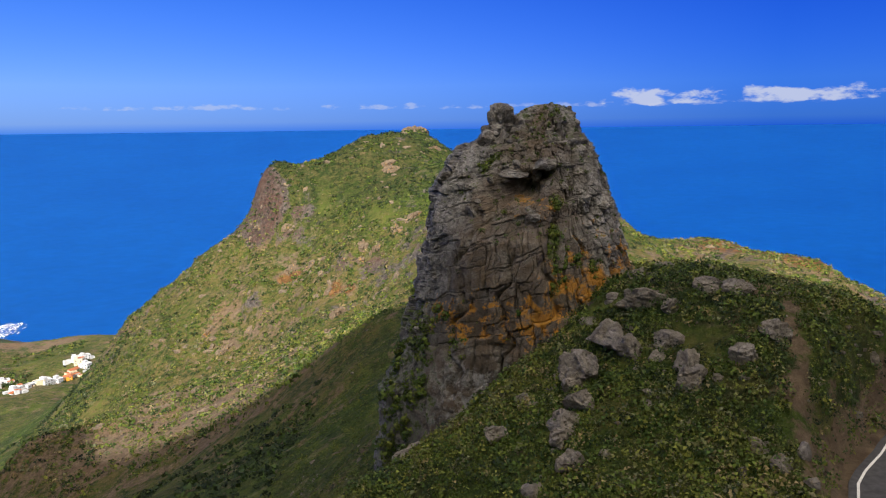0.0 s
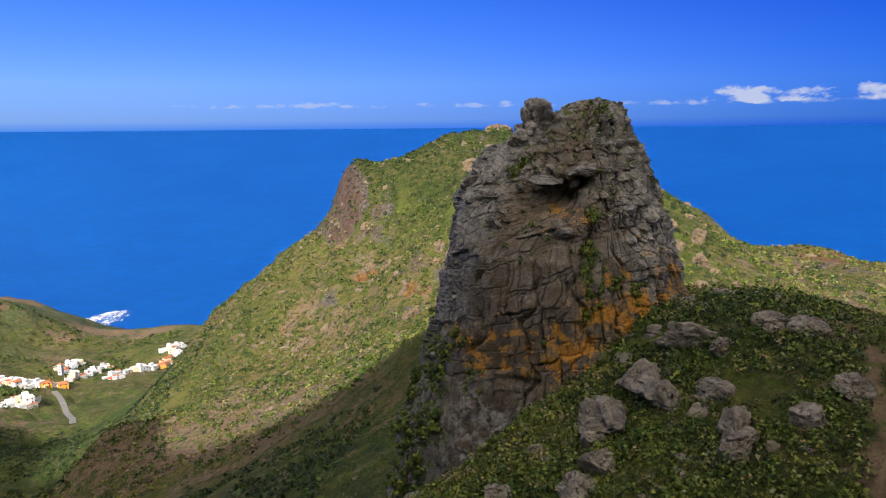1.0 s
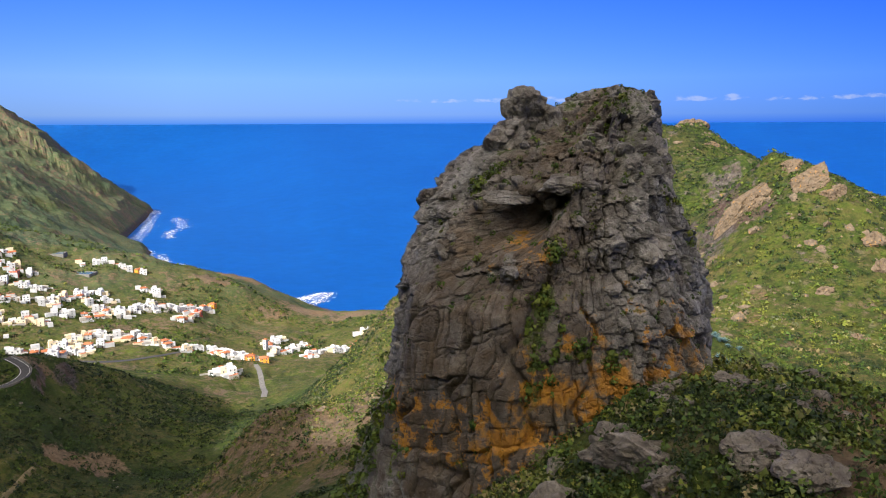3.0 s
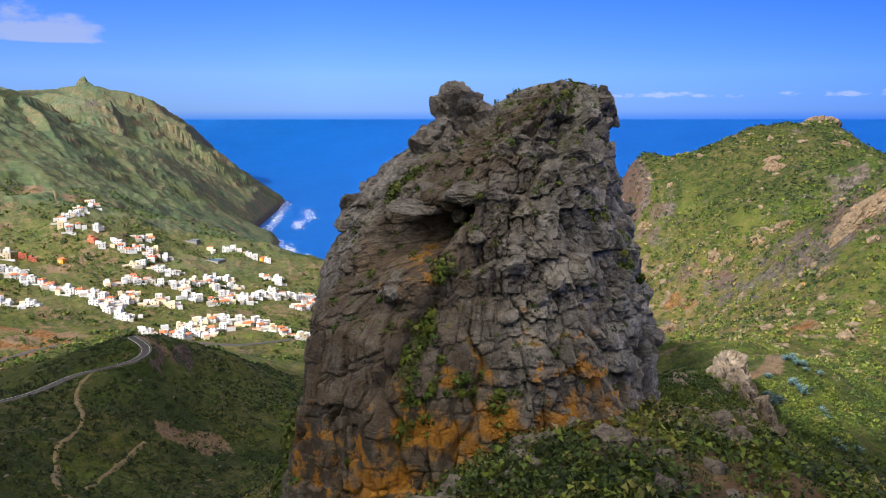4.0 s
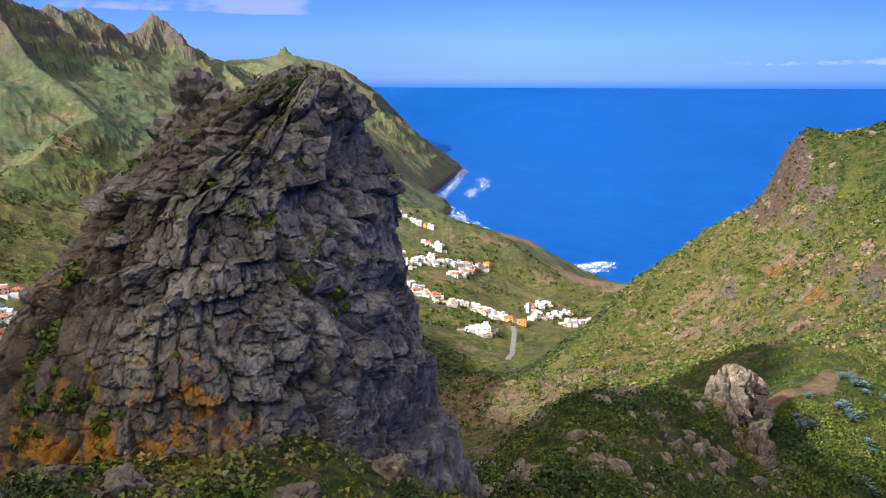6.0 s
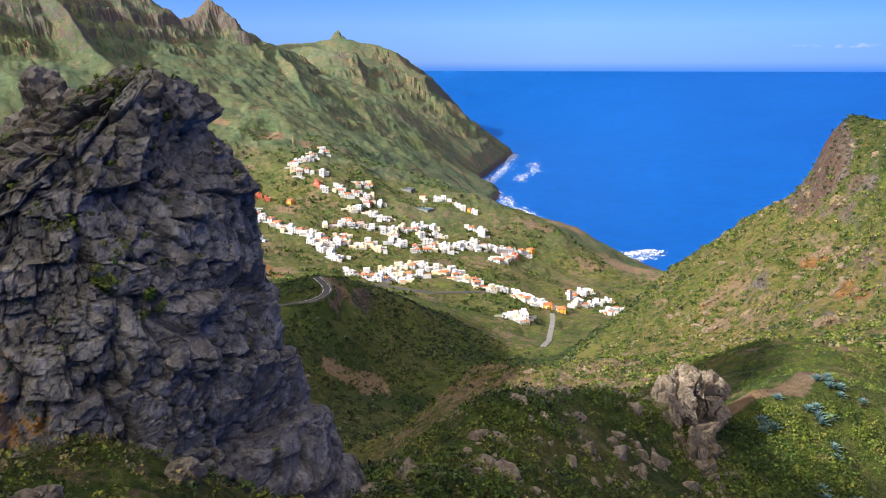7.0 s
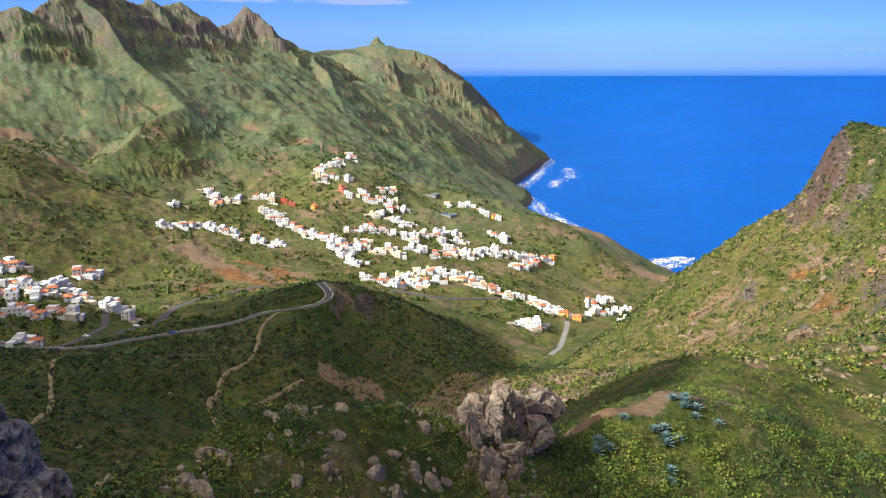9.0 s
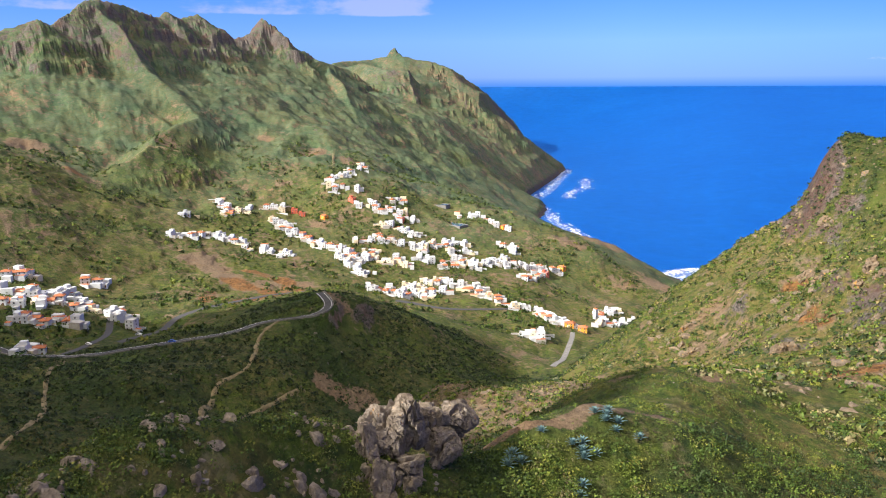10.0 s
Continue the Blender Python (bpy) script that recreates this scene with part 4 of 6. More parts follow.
TOWER_REACH_2 = {
    (-0.46, -0.89): (-4.9, -1.0, 2.5, 4.8, 5.1, 6.5, 9.4, 9.9, 10.0, 10, 10.4, 11, 12),
    (0.75, 0.66): (6.9, 8.2, 8.7, 9.2, 9.2, 9.6, 9.8, 10.7, 11.2, 12.2, 13.2, 14.5, 17),
    (-0.34, -0.94): (-5.2, -2.0, 1.5, 3.0, 4.9, 6.6, 8.4, 9.0, 9.2, 9.4, 10, 11, 12),
    (0.61, 0.79): (7.8, 9.4, 10.1, 10.4, 10.7, 11.1, 11.0, 11.8, 12.5, 13.8, 15.2, 17, 20),
    (0.33, 0.94): (6.9, 9.6, 11.0, 11.7, 11.9, 12.3, 12.6, 13.0, 13.9, 15.2, 17, 19, 22),
    (-0.6, 0.8): (5.0, 7.5, 8.5, 9, 10, 10.5, 11, 12, 13, 14, 15, 16, 17),
    (0.5, -0.87): (-4.2, -1.0, 2.0, 3.6, 4.8, 5.6, 6.6, 7.4, 8, 9, 9, 10, 11),
}


def ball(detail):
    """Points and triangles of a round ball."""
    bm = bmesh.new()
    bmesh.ops.create_icosphere(bm, subdivisions=detail, radius=1.0)
    bm.verts.ensure_lookup_table()
    v = np.array([p.co[:] for p in bm.verts])
    f = np.array([[p.index for p in face.verts] for face in bm.faces])
    bm.free()
    return v, f


BALLS = {k: ball(k) for k in (1, 2, 3, 4, 5)}


def tri_mesh(name, v, f, mat, flat=False):
    me = bpy.data.meshes.new(name)
    me.vertices.add(len(v))
    me.vertices.foreach_set("co", np.asarray(v, np.float32).ravel())
    k = f.shape[1]
    me.loops.add(f.size)
    me.loops.foreach_set("vertex_index", f.astype(np.int32).ravel())
    me.polygons.add(len(f))
    me.polygons.foreach_set("loop_start", np.arange(0, f.size, k, dtype=np.int32))
    me.polygons.foreach_set("use_smooth", np.full(len(f), not flat))
    me.update(calc_edges=True)
    me.materials.append(mat)
    return me


def boulder_points(detail, size, seed, cell=0.8, cut=7):
    """A weathered block: a ball cut by planes, cracked and pitted."""
    rng = np.random.default_rng(seed)
    v = BALLS[detail][0].copy()
    for _ in range(cut):
        n = rng.normal(size=3)
        n /= np.linalg.norm(n)
        d = v @ n - rng.uniform(0.45, 0.8)
        v -= np.maximum(d, 0)[:, None] * n * 0.9
    v *= np.array(size)
    off = rng.uniform(0, 50, 3)
    n = v / np.linalg.norm(v, axis=1)[:, None]
    scale = min(size)
    f1, f2, num, tilt = cells3((v + off) / (cell * scale), seed, 0.7)
    d = 0.26 * scale * (num - 0.5) + 0.3 * scale * cell * tilt - 0.17 * scale * (1 - smooth(0, 0.12, f2 - f1)) + 0.10 * scale * noise3(v + off, scale * 0.5, 4, seed)
    return v + n * d[:, None]


def part(name, me, parent, label="", m=None):
    ob = new(name, me)
    ob.parent = parent
    if m is not None:
        ob.matrix_basis = m
    return tagged(ob, label)


def boulder_mesh(name, detail, size, seed, stain=0.0, moss=0.1, mat=None, aged=0.35, **kw):
    v = boulder_points(detail, size, seed, **kw)
    me = tri_mesh(name, v, BALLS[detail][1], mat or BLOCK_MAT, flat=True)
    cover(me, stain, moss, 0, aged)
    return me


# hollows and bulges of the tower: centre, half sizes, depth (minus: inwards)
TOWER_FORMS = [
    ((6.8, 70.2, 254.4), (2.3, 2.4, 1.15), -3.4), ((9.4, 71.0, 255.6), (0.9, 1.8, 0.6), -2.2), ((12.4, 72.8, 255.0), (0.9, 1.2, 0.6), -0.8),
    ((7.5, 71.4, 256.4), (2.6, 1.5, 0.5), 0.6), ((14.8, 80.3, 249.4), (1.2, 1.5, 0.8), -1.1), ((16.3, 82.2, 243.2), (1.2, 1.6, 1.2), -0.9),
    ((15.4, 80.6, 250.7), (1.2, 1.6, 0.5), 0.5), ((8.2, 68.0, 252.4), (1.1, 1.2, 0.8), 1.0), ((9.7, 68.0, 249.3), (0.45, 1.6, 2.6), -0.8),
    ((16.8, 76.5, 249.5), (1.0, 1.2, 1.0), 0.5), ((3.2, 70.5, 250.0), (0.5, 1.5, 2.2), -0.6), ((0.8, 71.5, 246.5), (1.2, 1.6, 1.0), -0.7), ((5.0, 66.5, 240.8), (1.6, 1.5, 0.35), -0.4),
    ((12.8, 76.2, 258.3), (0.35, 2, 2.2), -0.5), ((15.2, 84, 254), (0.5, 1.0, 3.0), -0.6), ((10.5, 76, 259.2), (1.5, 1.2, 0.5), -0.5), ((13.4, 73.2, 256.0), (1.0, 1.4, 0.45), 0.6),
]

SURFACE = {}


def build_tower():
    ways = {**TOWER_REACH, **TOWER_REACH_2}
    normals = np.array(list(ways))
    normals /= np.linalg.norm(normals, axis=1)[:, None]
    reach = np.array(list(ways.values()))
    zs = np.array(TOWER_Z)
    levels = np.concatenate([np.linspace(219, 240, 70)[:-1], np.linspace(240, 262.3, 225)])
    ang = np.concatenate([np.linspace(radians(-170), radians(95), 540), np.linspace(radians(95), radians(190), 50)[1:-1]])
    u = np.stack([np.cos(ang), np.sin(ang)], -1)
    rows = []
    for z in levels:
        h = np.array([np.interp(z, zs[::-1], row[::-1]) for row in reach])
        c = np.array([np.interp(z, (250, 256, 258, 260, 262.3), v) for v in ((0, 0, 0.5, 1.0, 1.8), (0, 1.0, 2.6, 4.2, 6.2))])
        hc = np.maximum(h - normals @ c, 0.25)
        dots = np.maximum(u @ normals.T, 1e-3)
        r = np.min(hc[None, :] / dots, axis=1)
        r = np.convolve(np.concatenate([r[-14:], r, r[:14]]), np.ones(15) / 15, "same")[14:-14]
        rows.append(np.stack([TOWER.x + c[0] + r * u[:, 0], TOWER.y + c[1] + r * u[:, 1], np.full(len(ang), z)], -1))
    p = np.concatenate(rows + [np.tile(rows[-1].mean(0) + (0, 0, 0.1), (len(ang), 1))])
    out = np.concatenate([np.stack([u[:, 0], u[:, 1], np.zeros(len(ang))], -1)] * (len(levels) + 1))
    out[:, 2] = 0.5 * smooth(255, 261, p[:, 2])
    warp = p + 0.22 * np.stack([noise3(p, 2.5, 4, 60), noise3(p, 2.5, 4, 70), noise3(p, 2.5, 4, 80)], -1)
    # the beds of the rock dip to one side
    warp = warp @ np.array([[1, 0, -0.25], [0, 1, 0.12], [0.25, -0.12, 1]])
    slab = smooth(0.45, 0.75, out[:, 0] * -0.35 - out[:, 1] * 0.94) * smooth(253, 251, p[:, 2])
    d = np.zeros(len(p))
    broken = 1 - slab
    swing = np.tile(ang, len(levels) + 1) * 9.5 + 0.9 * noise3(p, 4.0, 4, 62)
    rise = warp[:, 2] + 1.0 * noise3(p, 6.0, 4, 61)
    # great blocks between open joints
    joint, num, tilt, across, up = courses(swing, rise, 2.6, 4.0, 1, 0.8)
    shut = smooth(-0.15, 0.35, noise3(p, 3.5, 3, 63))
    d += (0.42 * broken + 0.30 * slab) * (num - 0.5) + tilt * (0.26 - 0.20 * slab) - 0.26 * shut * (1 - smooth(0.0, 0.18, joint))
    tone, dirt = 0.35 * num, 0.75 * shut * (1 - smooth(0.0, 0.16, joint))
    # squared blocks of the front slab
    joint, num, tilt, across, up = courses(across + 30 * num, up + 50 * num, 1.15, 1.5, 12, 0.85)
    d += slab * (0.16 * (num - 0.5) + 0.04 * tilt - 0.12 * (1 - smooth(0.0, 0.10, joint)))
    tone, dirt = tone + slab * 0.35 * num, np.maximum(dirt, slab * (0.25 + 0.5 * (1 - shut)) * (1 - smooth(0.0, 0.10, joint)))
    # angular blocks of the broken faces, at two sizes
    for size, amp, lean, open_by, seed in (((1.5, 1.5, 1.25), 0.34, 0.26, 0.09, 2), ((0.62, 0.62, 0.52), 0.12, 0.24, 0.10, 3)):
        f1, f2, num, tilt = cells3(warp / size, seed, 0.85)
        gap = 1 - smooth(0.0, open_by, f2 - f1)
        d += (broken + 0.12 * slab) * (amp * (num - 0.5) + lean * size[0] * tilt - 0.55 * amp * gap)
        tone, dirt = tone + broken * 0.35 * num, np.maximum(dirt, (broken + 0.2 * slab) * (0.9 if seed == 2 else 0.55) * gap)
    d += (0.25 * noise3(p, 2.6, 6, 88) + 0.06 * noise3(p, 0.5, 4, 90)) * (1 - 0.65 * slab)
    for c, s, depth in TOWER_FORMS:
        d += depth * np.exp(-np.sum(((p - c) / s) ** 2, axis=1) ** 1.5)
    # open upright joints
    turn = np.arctan2(p[:, 1] - 74, p[:, 0] - 9.5)
    for where, wide, low, high, deep in ((-1.62, 0.035, 243, 252, 0.6), (-2.05, 0.025, 236, 249, 0.5), (-1.2, 0.02, 244, 251, 0.4), (-0.35, 0.03, 246, 257, 0.5), (0.25, 0.03, 244, 260, 0.5), (0.62, 0.03, 246, 258, 0.5), (-2.5, 0.03, 236, 254, 0.5)):
        w = where + 0.06 * np.sin(p[:, 2] * 0.9 + where * 7) + 0.03 * np.sin(p[:, 2] * 2.3)
        d -= deep * np.exp(-(((turn - w) / wide) ** 2)) * smooth(low - 1, low + 1, p[:, 2]) * smooth(high + 1, high - 1, p[:, 2])
    p = p + out * (d * (0.25 + 0.75 * smooth(0, 2, 262.6 - p[:, 2])))[:, None]
    me = grid_mesh("rock_body", p, len(levels) + 1, len(ang), True)
    me.polygons.foreach_set("use_smooth", np.zeros(len(me.polygons), bool))
    front = smooth(-0.1, 0.5, -out[:, 1])
    ochre = front * (0.74 * np.exp(-((p[:, 2] - 246.5 - 0.25 * (p[:, 0] - 12)) / 3.2) ** 2) * smooth(6, 11, p[:, 0]) + 0.48 * np.exp(-((p[:, 2] - 243) / 2.6) ** 2) * smooth(12, 7, p[:, 0]))
    ochre += front * 0.45 * np.exp(-((p[:, 2] - 253) / 1.2) ** 2 - ((p[:, 0] - 8) / 3) ** 2)
    moss = 0.10 + 0.10 * smooth(256, 261, p[:, 2]) * smooth(82, 78, p[:, 1]) + 0.35 * np.exp(-(((p[:, 0] - 9.7) / 0.6) ** 2)) * front * smooth(253, 251, p[:, 2]) * smooth(243, 245, p[:, 2])
    moss += 0.32 * smooth(0.70, 0.92, -out[:, 0]) * smooth(247, 240, p[:, 2])
    aged = np.clip(0.18 + 0.85 * smooth(0.25, 0.7, -out[:, 1]) * smooth(15, 8, p[:, 0]) + 0.3 * noise3(p, 4.0, 4, 96), 0, 1)
    pale = 0.12 + 0.35 * smooth(242, 238, p[:, 2]) * front
    nz = np.zeros(3 * len(p), np.float32)
    me.vertices.foreach_get("normal", nz)
    nz = nz[2::3]
    moss += 0.20 * smooth(0.25, 0.7, nz) + 0.12 * noise3(p, 3.0, 3, 95)
    cover(me, ochre, moss, pale, aged)
    cover(me, tone, dirt, name="block")
    me.materials.append(ROCK_MAT)
    ledges = np.flatnonzero((nz > 0.5) & (p[:, 2] > 240) & (np.arange(len(p)) % len(ang) < 540))
    SURFACE.update(points=p, out=out, ledges=ledges)
    tower = tagged(new("rock_tower"), "tall weathered grey basalt rock tower stained with orange lichen", "rock")
    part("rock_body", me, tower)
    for name, at, size, seed, turn in (
        ("horn_boulder", (5.7, 76.9, 260.5), (1.75, 1.7, 2.0), 5, 20), ("horn_boulder", (5.0, 76.7, 259.2), (1.9, 1.8, 2.0), 6, 70), ("horn_boulder", (6.7, 77.3, 259.2), (2.0, 1.8, 2.1), 7, 0), ("horn_boulder", (7.6, 77.6, 258.8), (1.8, 1.7, 1.6), 27, 30), ("horn_boulder", (5.8, 76.6, 258.0), (2.3, 2.0, 1.8), 28, 65),
        ("horn_boulder", (4.2, 76.0, 258.2), (1.8, 1.6, 1.6), 8, 120), ("knob", (1.2, 74.8, 256.1), (0.95, 1.0, 1.05), 9, 0), ("knob", (0.6, 74.2, 255.2), (1.2, 1.2, 1.1), 10, 50), ("knob", (3.2, 75.0, 257.2), (1.2, 1.3, 1.2), 11, 50),
        ("top_block", (10.9, 79.9, 261.2), (1.7, 1.5, 1.35), 12, 15), ("top_block", (12.6, 80.7, 260.9), (1.7, 1.8, 1.5), 13, 80), ("top_block", (12.3, 79.6, 259.4), (1.6, 1.9, 1.7), 17, 40), ("jutting_block", (8.3, 68.5, 252.3), (1.3, 1.2, 0.95), 14, 10), ("jutting_block", (7.0, 68.8, 252.0), (1.1, 1.1, 0.8), 15, 60), ("overhang", (6.8, 71.3, 255.8), (1.8, 1.0, 0.6), 18, 20), ("overhang", (9.4, 71.5, 256.7), (1.6, 1.3, 0.7), 19, 5), ("overhang", (12.4, 73.0, 256.0), (1.3, 1.3, 0.6), 21, 35), ("pale_slab", (10.4, 69.2, 250.6), (0.8, 0.6, 1.2), 16, 0),
    ):
        part(name, boulder_mesh(name, 4, size, seed, cell=0.55, cut=9), tower, m=pose(*at, 0, 0, turn))
    # single blocks standing proud of the broken east face
    rng = np.random.default_rng(4)
    blocks = [boulder_mesh("face_block", 3, (0.5, 0.45, 0.38), 20 + k, cell=1.2, cut=10) for k in range(8)]
    cols = len(ang)
    for _ in range(170):
        i, j = rng.integers(55, len(levels) - 22), rng.integers(0, 540)
        q, w = p[i * cols + j], ang[j]
        if slab[i * cols + j] > 0.4:
            continue
        k = rng.uniform(0.6, 1.5)
        ob = part("face_block", blocks[rng.integers(8)], tower, m=Matrix.LocRotScale(q - 0.12 * k * np.array((math.cos(w), math.sin(w), 0)), Euler((rng.uniform(-0.3, 0.3), rng.uniform(-0.3, 0.3) - 0.2, w + rng.uniform(-0.4, 0.4))), (k, k * rng.uniform(0.8, 1.4), k * rng.uniform(0.8, 1.3))))
    return tower


rock_tower = build_tower()


# ---- more materials ----
def simple(name, low, high, scale=1.0, rough=0.8, relief=0.0, own=False):
    m, n, l, b = material(name)
    nt = m.node_tree
    fac = tex_noise(nt, scale, 6, 0.65, place_of(nt)).outputs[0]
    col = ramp(nt, fac, [(0.32, low), (0.68, high)])
    if own:
        info = nt.nodes.new("ShaderNodeObjectInfo")
        col = mix(nt, 1.0, col, ramp(nt, info.outputs["Random"], [(0.0, grey(0.72)), (1.0, grey(1.0))]), "MULTIPLY")
    l.new(col, b.inputs["Base Color"])
    b.inputs["Roughness"].default_value = rough
    b.inputs["Specular IOR Level"].default_value = 0.3
    if relief:
        bump(nt, fac, 0.6, relief, b)
    return m


LEAF_TONE = 1.12


def mat_leaf():
    m, n, l, b = material("scrub_leaves")
    nt = m.node_tree
    att = nt.nodes.new("ShaderNodeAttribute")
    att.attribute_name = "cover"
    sep = nt.nodes.new("ShaderNodeSeparateColor")
    l.new(att.outputs["Color"], sep.inputs[0])
    kind = ramp(nt, sep.outputs[0], [(0.0, (0.017, 0.030, 0.010)), (0.3, (0.042, 0.074, 0.011)), (0.5, (0.080, 0.110, 0.014)), (0.7, (0.135, 0.138, 0.022)), (0.85, (0.105, 0.115, 0.062)), (1.0, (0.19, 0.15, 0.065))])
    geo = nt.nodes.new("ShaderNodeNewGeometry")
    vary = ramp(nt, geo.outputs["Random Per Island"], [(0.0, grey(0.52 * LEAF_TONE)), (1.0, grey(1.34 * LEAF_TONE))])
    l.new(mix(nt, 1.0, kind, vary, "MULTIPLY"), b.inputs["Base Color"])
    b.inputs["Roughness"].default_value = 0.7
    b.inputs["Specular IOR Level"].default_value = 0.25
    return m


LEAF_MAT = mat_leaf()
ASPHALT = simple("asphalt", (0.040, 0.040, 0.043), (0.075, 0.074, 0.076), 2.0, 0.9)
CONCRETE = simple("concrete", (0.12, 0.115, 0.108), (0.23, 0.22, 0.205), 0.6, 0.9)
LINE_PAINT = simple("line_paint", (0.6, 0.6, 0.58), (0.8, 0.8, 0.78), 3.0, 0.7)
WHITE_WALL = simple("whitewash", (0.56, 0.57, 0.59), (0.74, 0.755, 0.775), 0.35, 0.9, own=True)
CREAM_WALL = simple("cream_render", (0.60, 0.50, 0.34), (0.74, 0.62, 0.44), 0.35, 0.9)
ORANGE_WALL = simple("orange_render", (0.66, 0.26, 0.03), (0.78, 0.36, 0.06), 0.35, 0.9)
RED_WALL = simple("red_render", (0.48, 0.10, 0.06), (0.60, 0.16, 0.09), 0.35, 0.9)
GREY_WALL = simple("bare_block", (0.30, 0.28, 0.26), (0.45, 0.42, 0.38), 0.6, 0.95)
TILE_ROOF = simple("clay_tiles", (0.34, 0.11, 0.05), (0.52, 0.20, 0.09), 1.2, 0.85, own=True)
FLAT_ROOF = simple("flat_roof", (0.40, 0.38, 0.36), (0.68, 0.67, 0.65), 0.3, 0.9, own=True)
PANE = simple("window_glass", (0.02, 0.025, 0.03), (0.05, 0.06, 0.07), 0.5, 0.15)
DOOR_WOOD = simple("door_wood", (0.10, 0.05, 0.025), (0.20, 0.11, 0.05), 1.5, 0.6)
AGAVE_MAT = simple("agave_leaf", (0.07, 0.14, 0.145), (0.14, 0.23, 0.235), 2.5, 0.55)
FOAM_MAT = simple("sea_foam", (0.75, 0.78, 0.80), (0.88, 0.90, 0.91), 0.1, 0.9)
EARTH_MAT = simple("earth_track", (0.10, 0.085, 0.045), (0.21, 0.165, 0.09), 0.5, 0.95)


# ---- roads ----
def ribbon(name, pts, zs, left, right, lift, mat, deep=0.25):
    """A strip with thickness along a line, from left to right of it (metres, right positive)."""
    d = np.gradient(pts, axis=0)
    d /= np.linalg.norm(d, axis=1)[:, None]
    n = np.stack([d[:, 1], -d[:, 0]], -1)
    a, b = pts + n * left, pts + n * right
    rows = [np.column_stack([a, zs + lift - deep]), np.column_stack([a, zs + lift]), np.column_stack([b, zs + lift]), np.column_stack([b, zs + lift - deep])]
    me = grid_mesh(name, np.stack(rows, 1).reshape(-1, 3)[:, :], len(pts), 4)
    me.polygons.foreach_set("use_smooth", np.zeros(len(me.polygons), bool))
    me.materials.append(mat)
    return me


for road_name, (half, pts, zs, runs) in ROAD_LINES.items():
    stuff = CONCRETE if road_name == "concrete_lane" else ASPHALT
    road = tagged(new("road", ribbon("road", pts, zs, -half, half, 0.04, stuff)), "pale concrete lane running down the valley" if road_name == "concrete_lane" else "grey asphalt mountain road with a painted edge line", "road", kind="structure")
    if road_name in ("mountain_road", "valley_road"):
        for name, side in (("edge_line", -half + 0.55), ("edge_line", half - 0.55)):
            part(name, ribbon(name, pts, zs, side - 0.08, side + 0.08, 0.05, LINE_PAINT, 0.008), road)


def draped(name, line, half, mat, lift=0.3):
    """A worn strip that lies on the ground."""
    pts = np.array(curve(line, 1.5))
    d = np.gradient(pts, axis=0)
    d /= np.linalg.norm(d, axis=1)[:, None]
    n = np.stack([d[:, 1], -d[:, 0]], -1)
    wide = half * (1 + 0.6 * fbm(pts[:, 0], pts[:, 1], 14, 3, 55))
    cols = []
    for k, up in ((-1, -0.4), (-0.8, lift), (0, lift), (0.8, lift), (1, -0.4)):
        q = pts + n * (wide * k)[:, None]
        cols.append(np.column_stack([q, height(q[:, 0], q[:, 1]) + up]))
    me = grid_mesh(name, np.stack(cols, 1).reshape(-1, 3), len(pts), 5)
    me.materials.append(mat)
    return me


for track_name, (half, line) in TRACKS.items():
    if track_name != "foot_path":
        tagged(new("track", draped("track", line, half, EARTH_MAT)), "pale dirt track winding over the green hillside", "track", kind="structure")
half, pts, zs, runs = ROAD_LINES["valley_road"]
guard = tagged(new("guard_wall"), "low pale concrete guard wall along the road's edge", "guard rail")
part("wall", ribbon("wall", pts[8:], zs[8:], half + 0.15, half + 0.50, 0.75, CONCRETE, 1.2), guard)


# ---- loose rocks and outcrops ----
def ground_at(x, y):
    return float(height(x, y)[0])


def boulder(x, y, size, seed, label, sink=0.35, turn=0, lean=0, moss=0.1, stain=0.0, detail=4, group=""):
    ob = new("boulder", boulder_mesh("boulder", detail, size, seed, stain, moss, STONE_MAT, cell=0.6, cut=9))
    ob.matrix_basis = pose(x, y, ground_at(x, y) + size[2] * (1 - 2 * sink) * 0.6, lean, 0, turn)
    return tagged(ob, label, "boulder", group)


NEAR_BOULDERS = [
    (15.8, 59.4, 1.7, 1.0, 0.7), (17.2, 57.5, 0.7, 0.6, 0.55), (12.6, 57.6, 1.9, 1.3, 0.9), (10.4, 55.4, 1.3, 1.2, 1.3), (9.4, 54.8, 0.9, 0.8, 1.0), (13.8, 55.0, 0.8, 0.7, 0.9), (16.8, 51.0, 0.8, 0.7, 0.9), (16.6, 49.8, 0.9, 0.8, 0.8),
    (9.6, 52.4, 0.9, 0.8, 0.9), (8.2, 51.5, 1.0, 0.8, 0.7), (8.0, 50.0, 0.7, 0.7, 0.6), (8.1, 47.3, 0.7, 0.6, 0.7), (-3.0, 58.8, 1.0, 0.7, 0.9), (-8.2, 60.5, 1.1, 0.8, 1.0), (3.4, 53.6, 0.9, 0.8, 0.6), (16.2, 54.4, 0.9, 0.8, 0.5),
    (20.6, 58.6, 1.0, 0.8, 0.6), (22.4, 57.4, 0.9, 0.9, 0.6), (22.8, 51.5, 0.7, 0.7, 0.6), (20.2, 50.0, 0.8, 0.6, 0.8), (1.5, 62.0, 0.7, 0.6, 0.5),
]
for k, (x, y, a, b, c) in enumerate(NEAR_BOULDERS):
    boulder(x, y, (a * 1.5, b * 1.5, c * 1.5), 100 + k, "rough grey boulder half buried in green scrub", turn=k * 47, lean=(k * 13) % 30 - 15, group="boulders on the ridge")
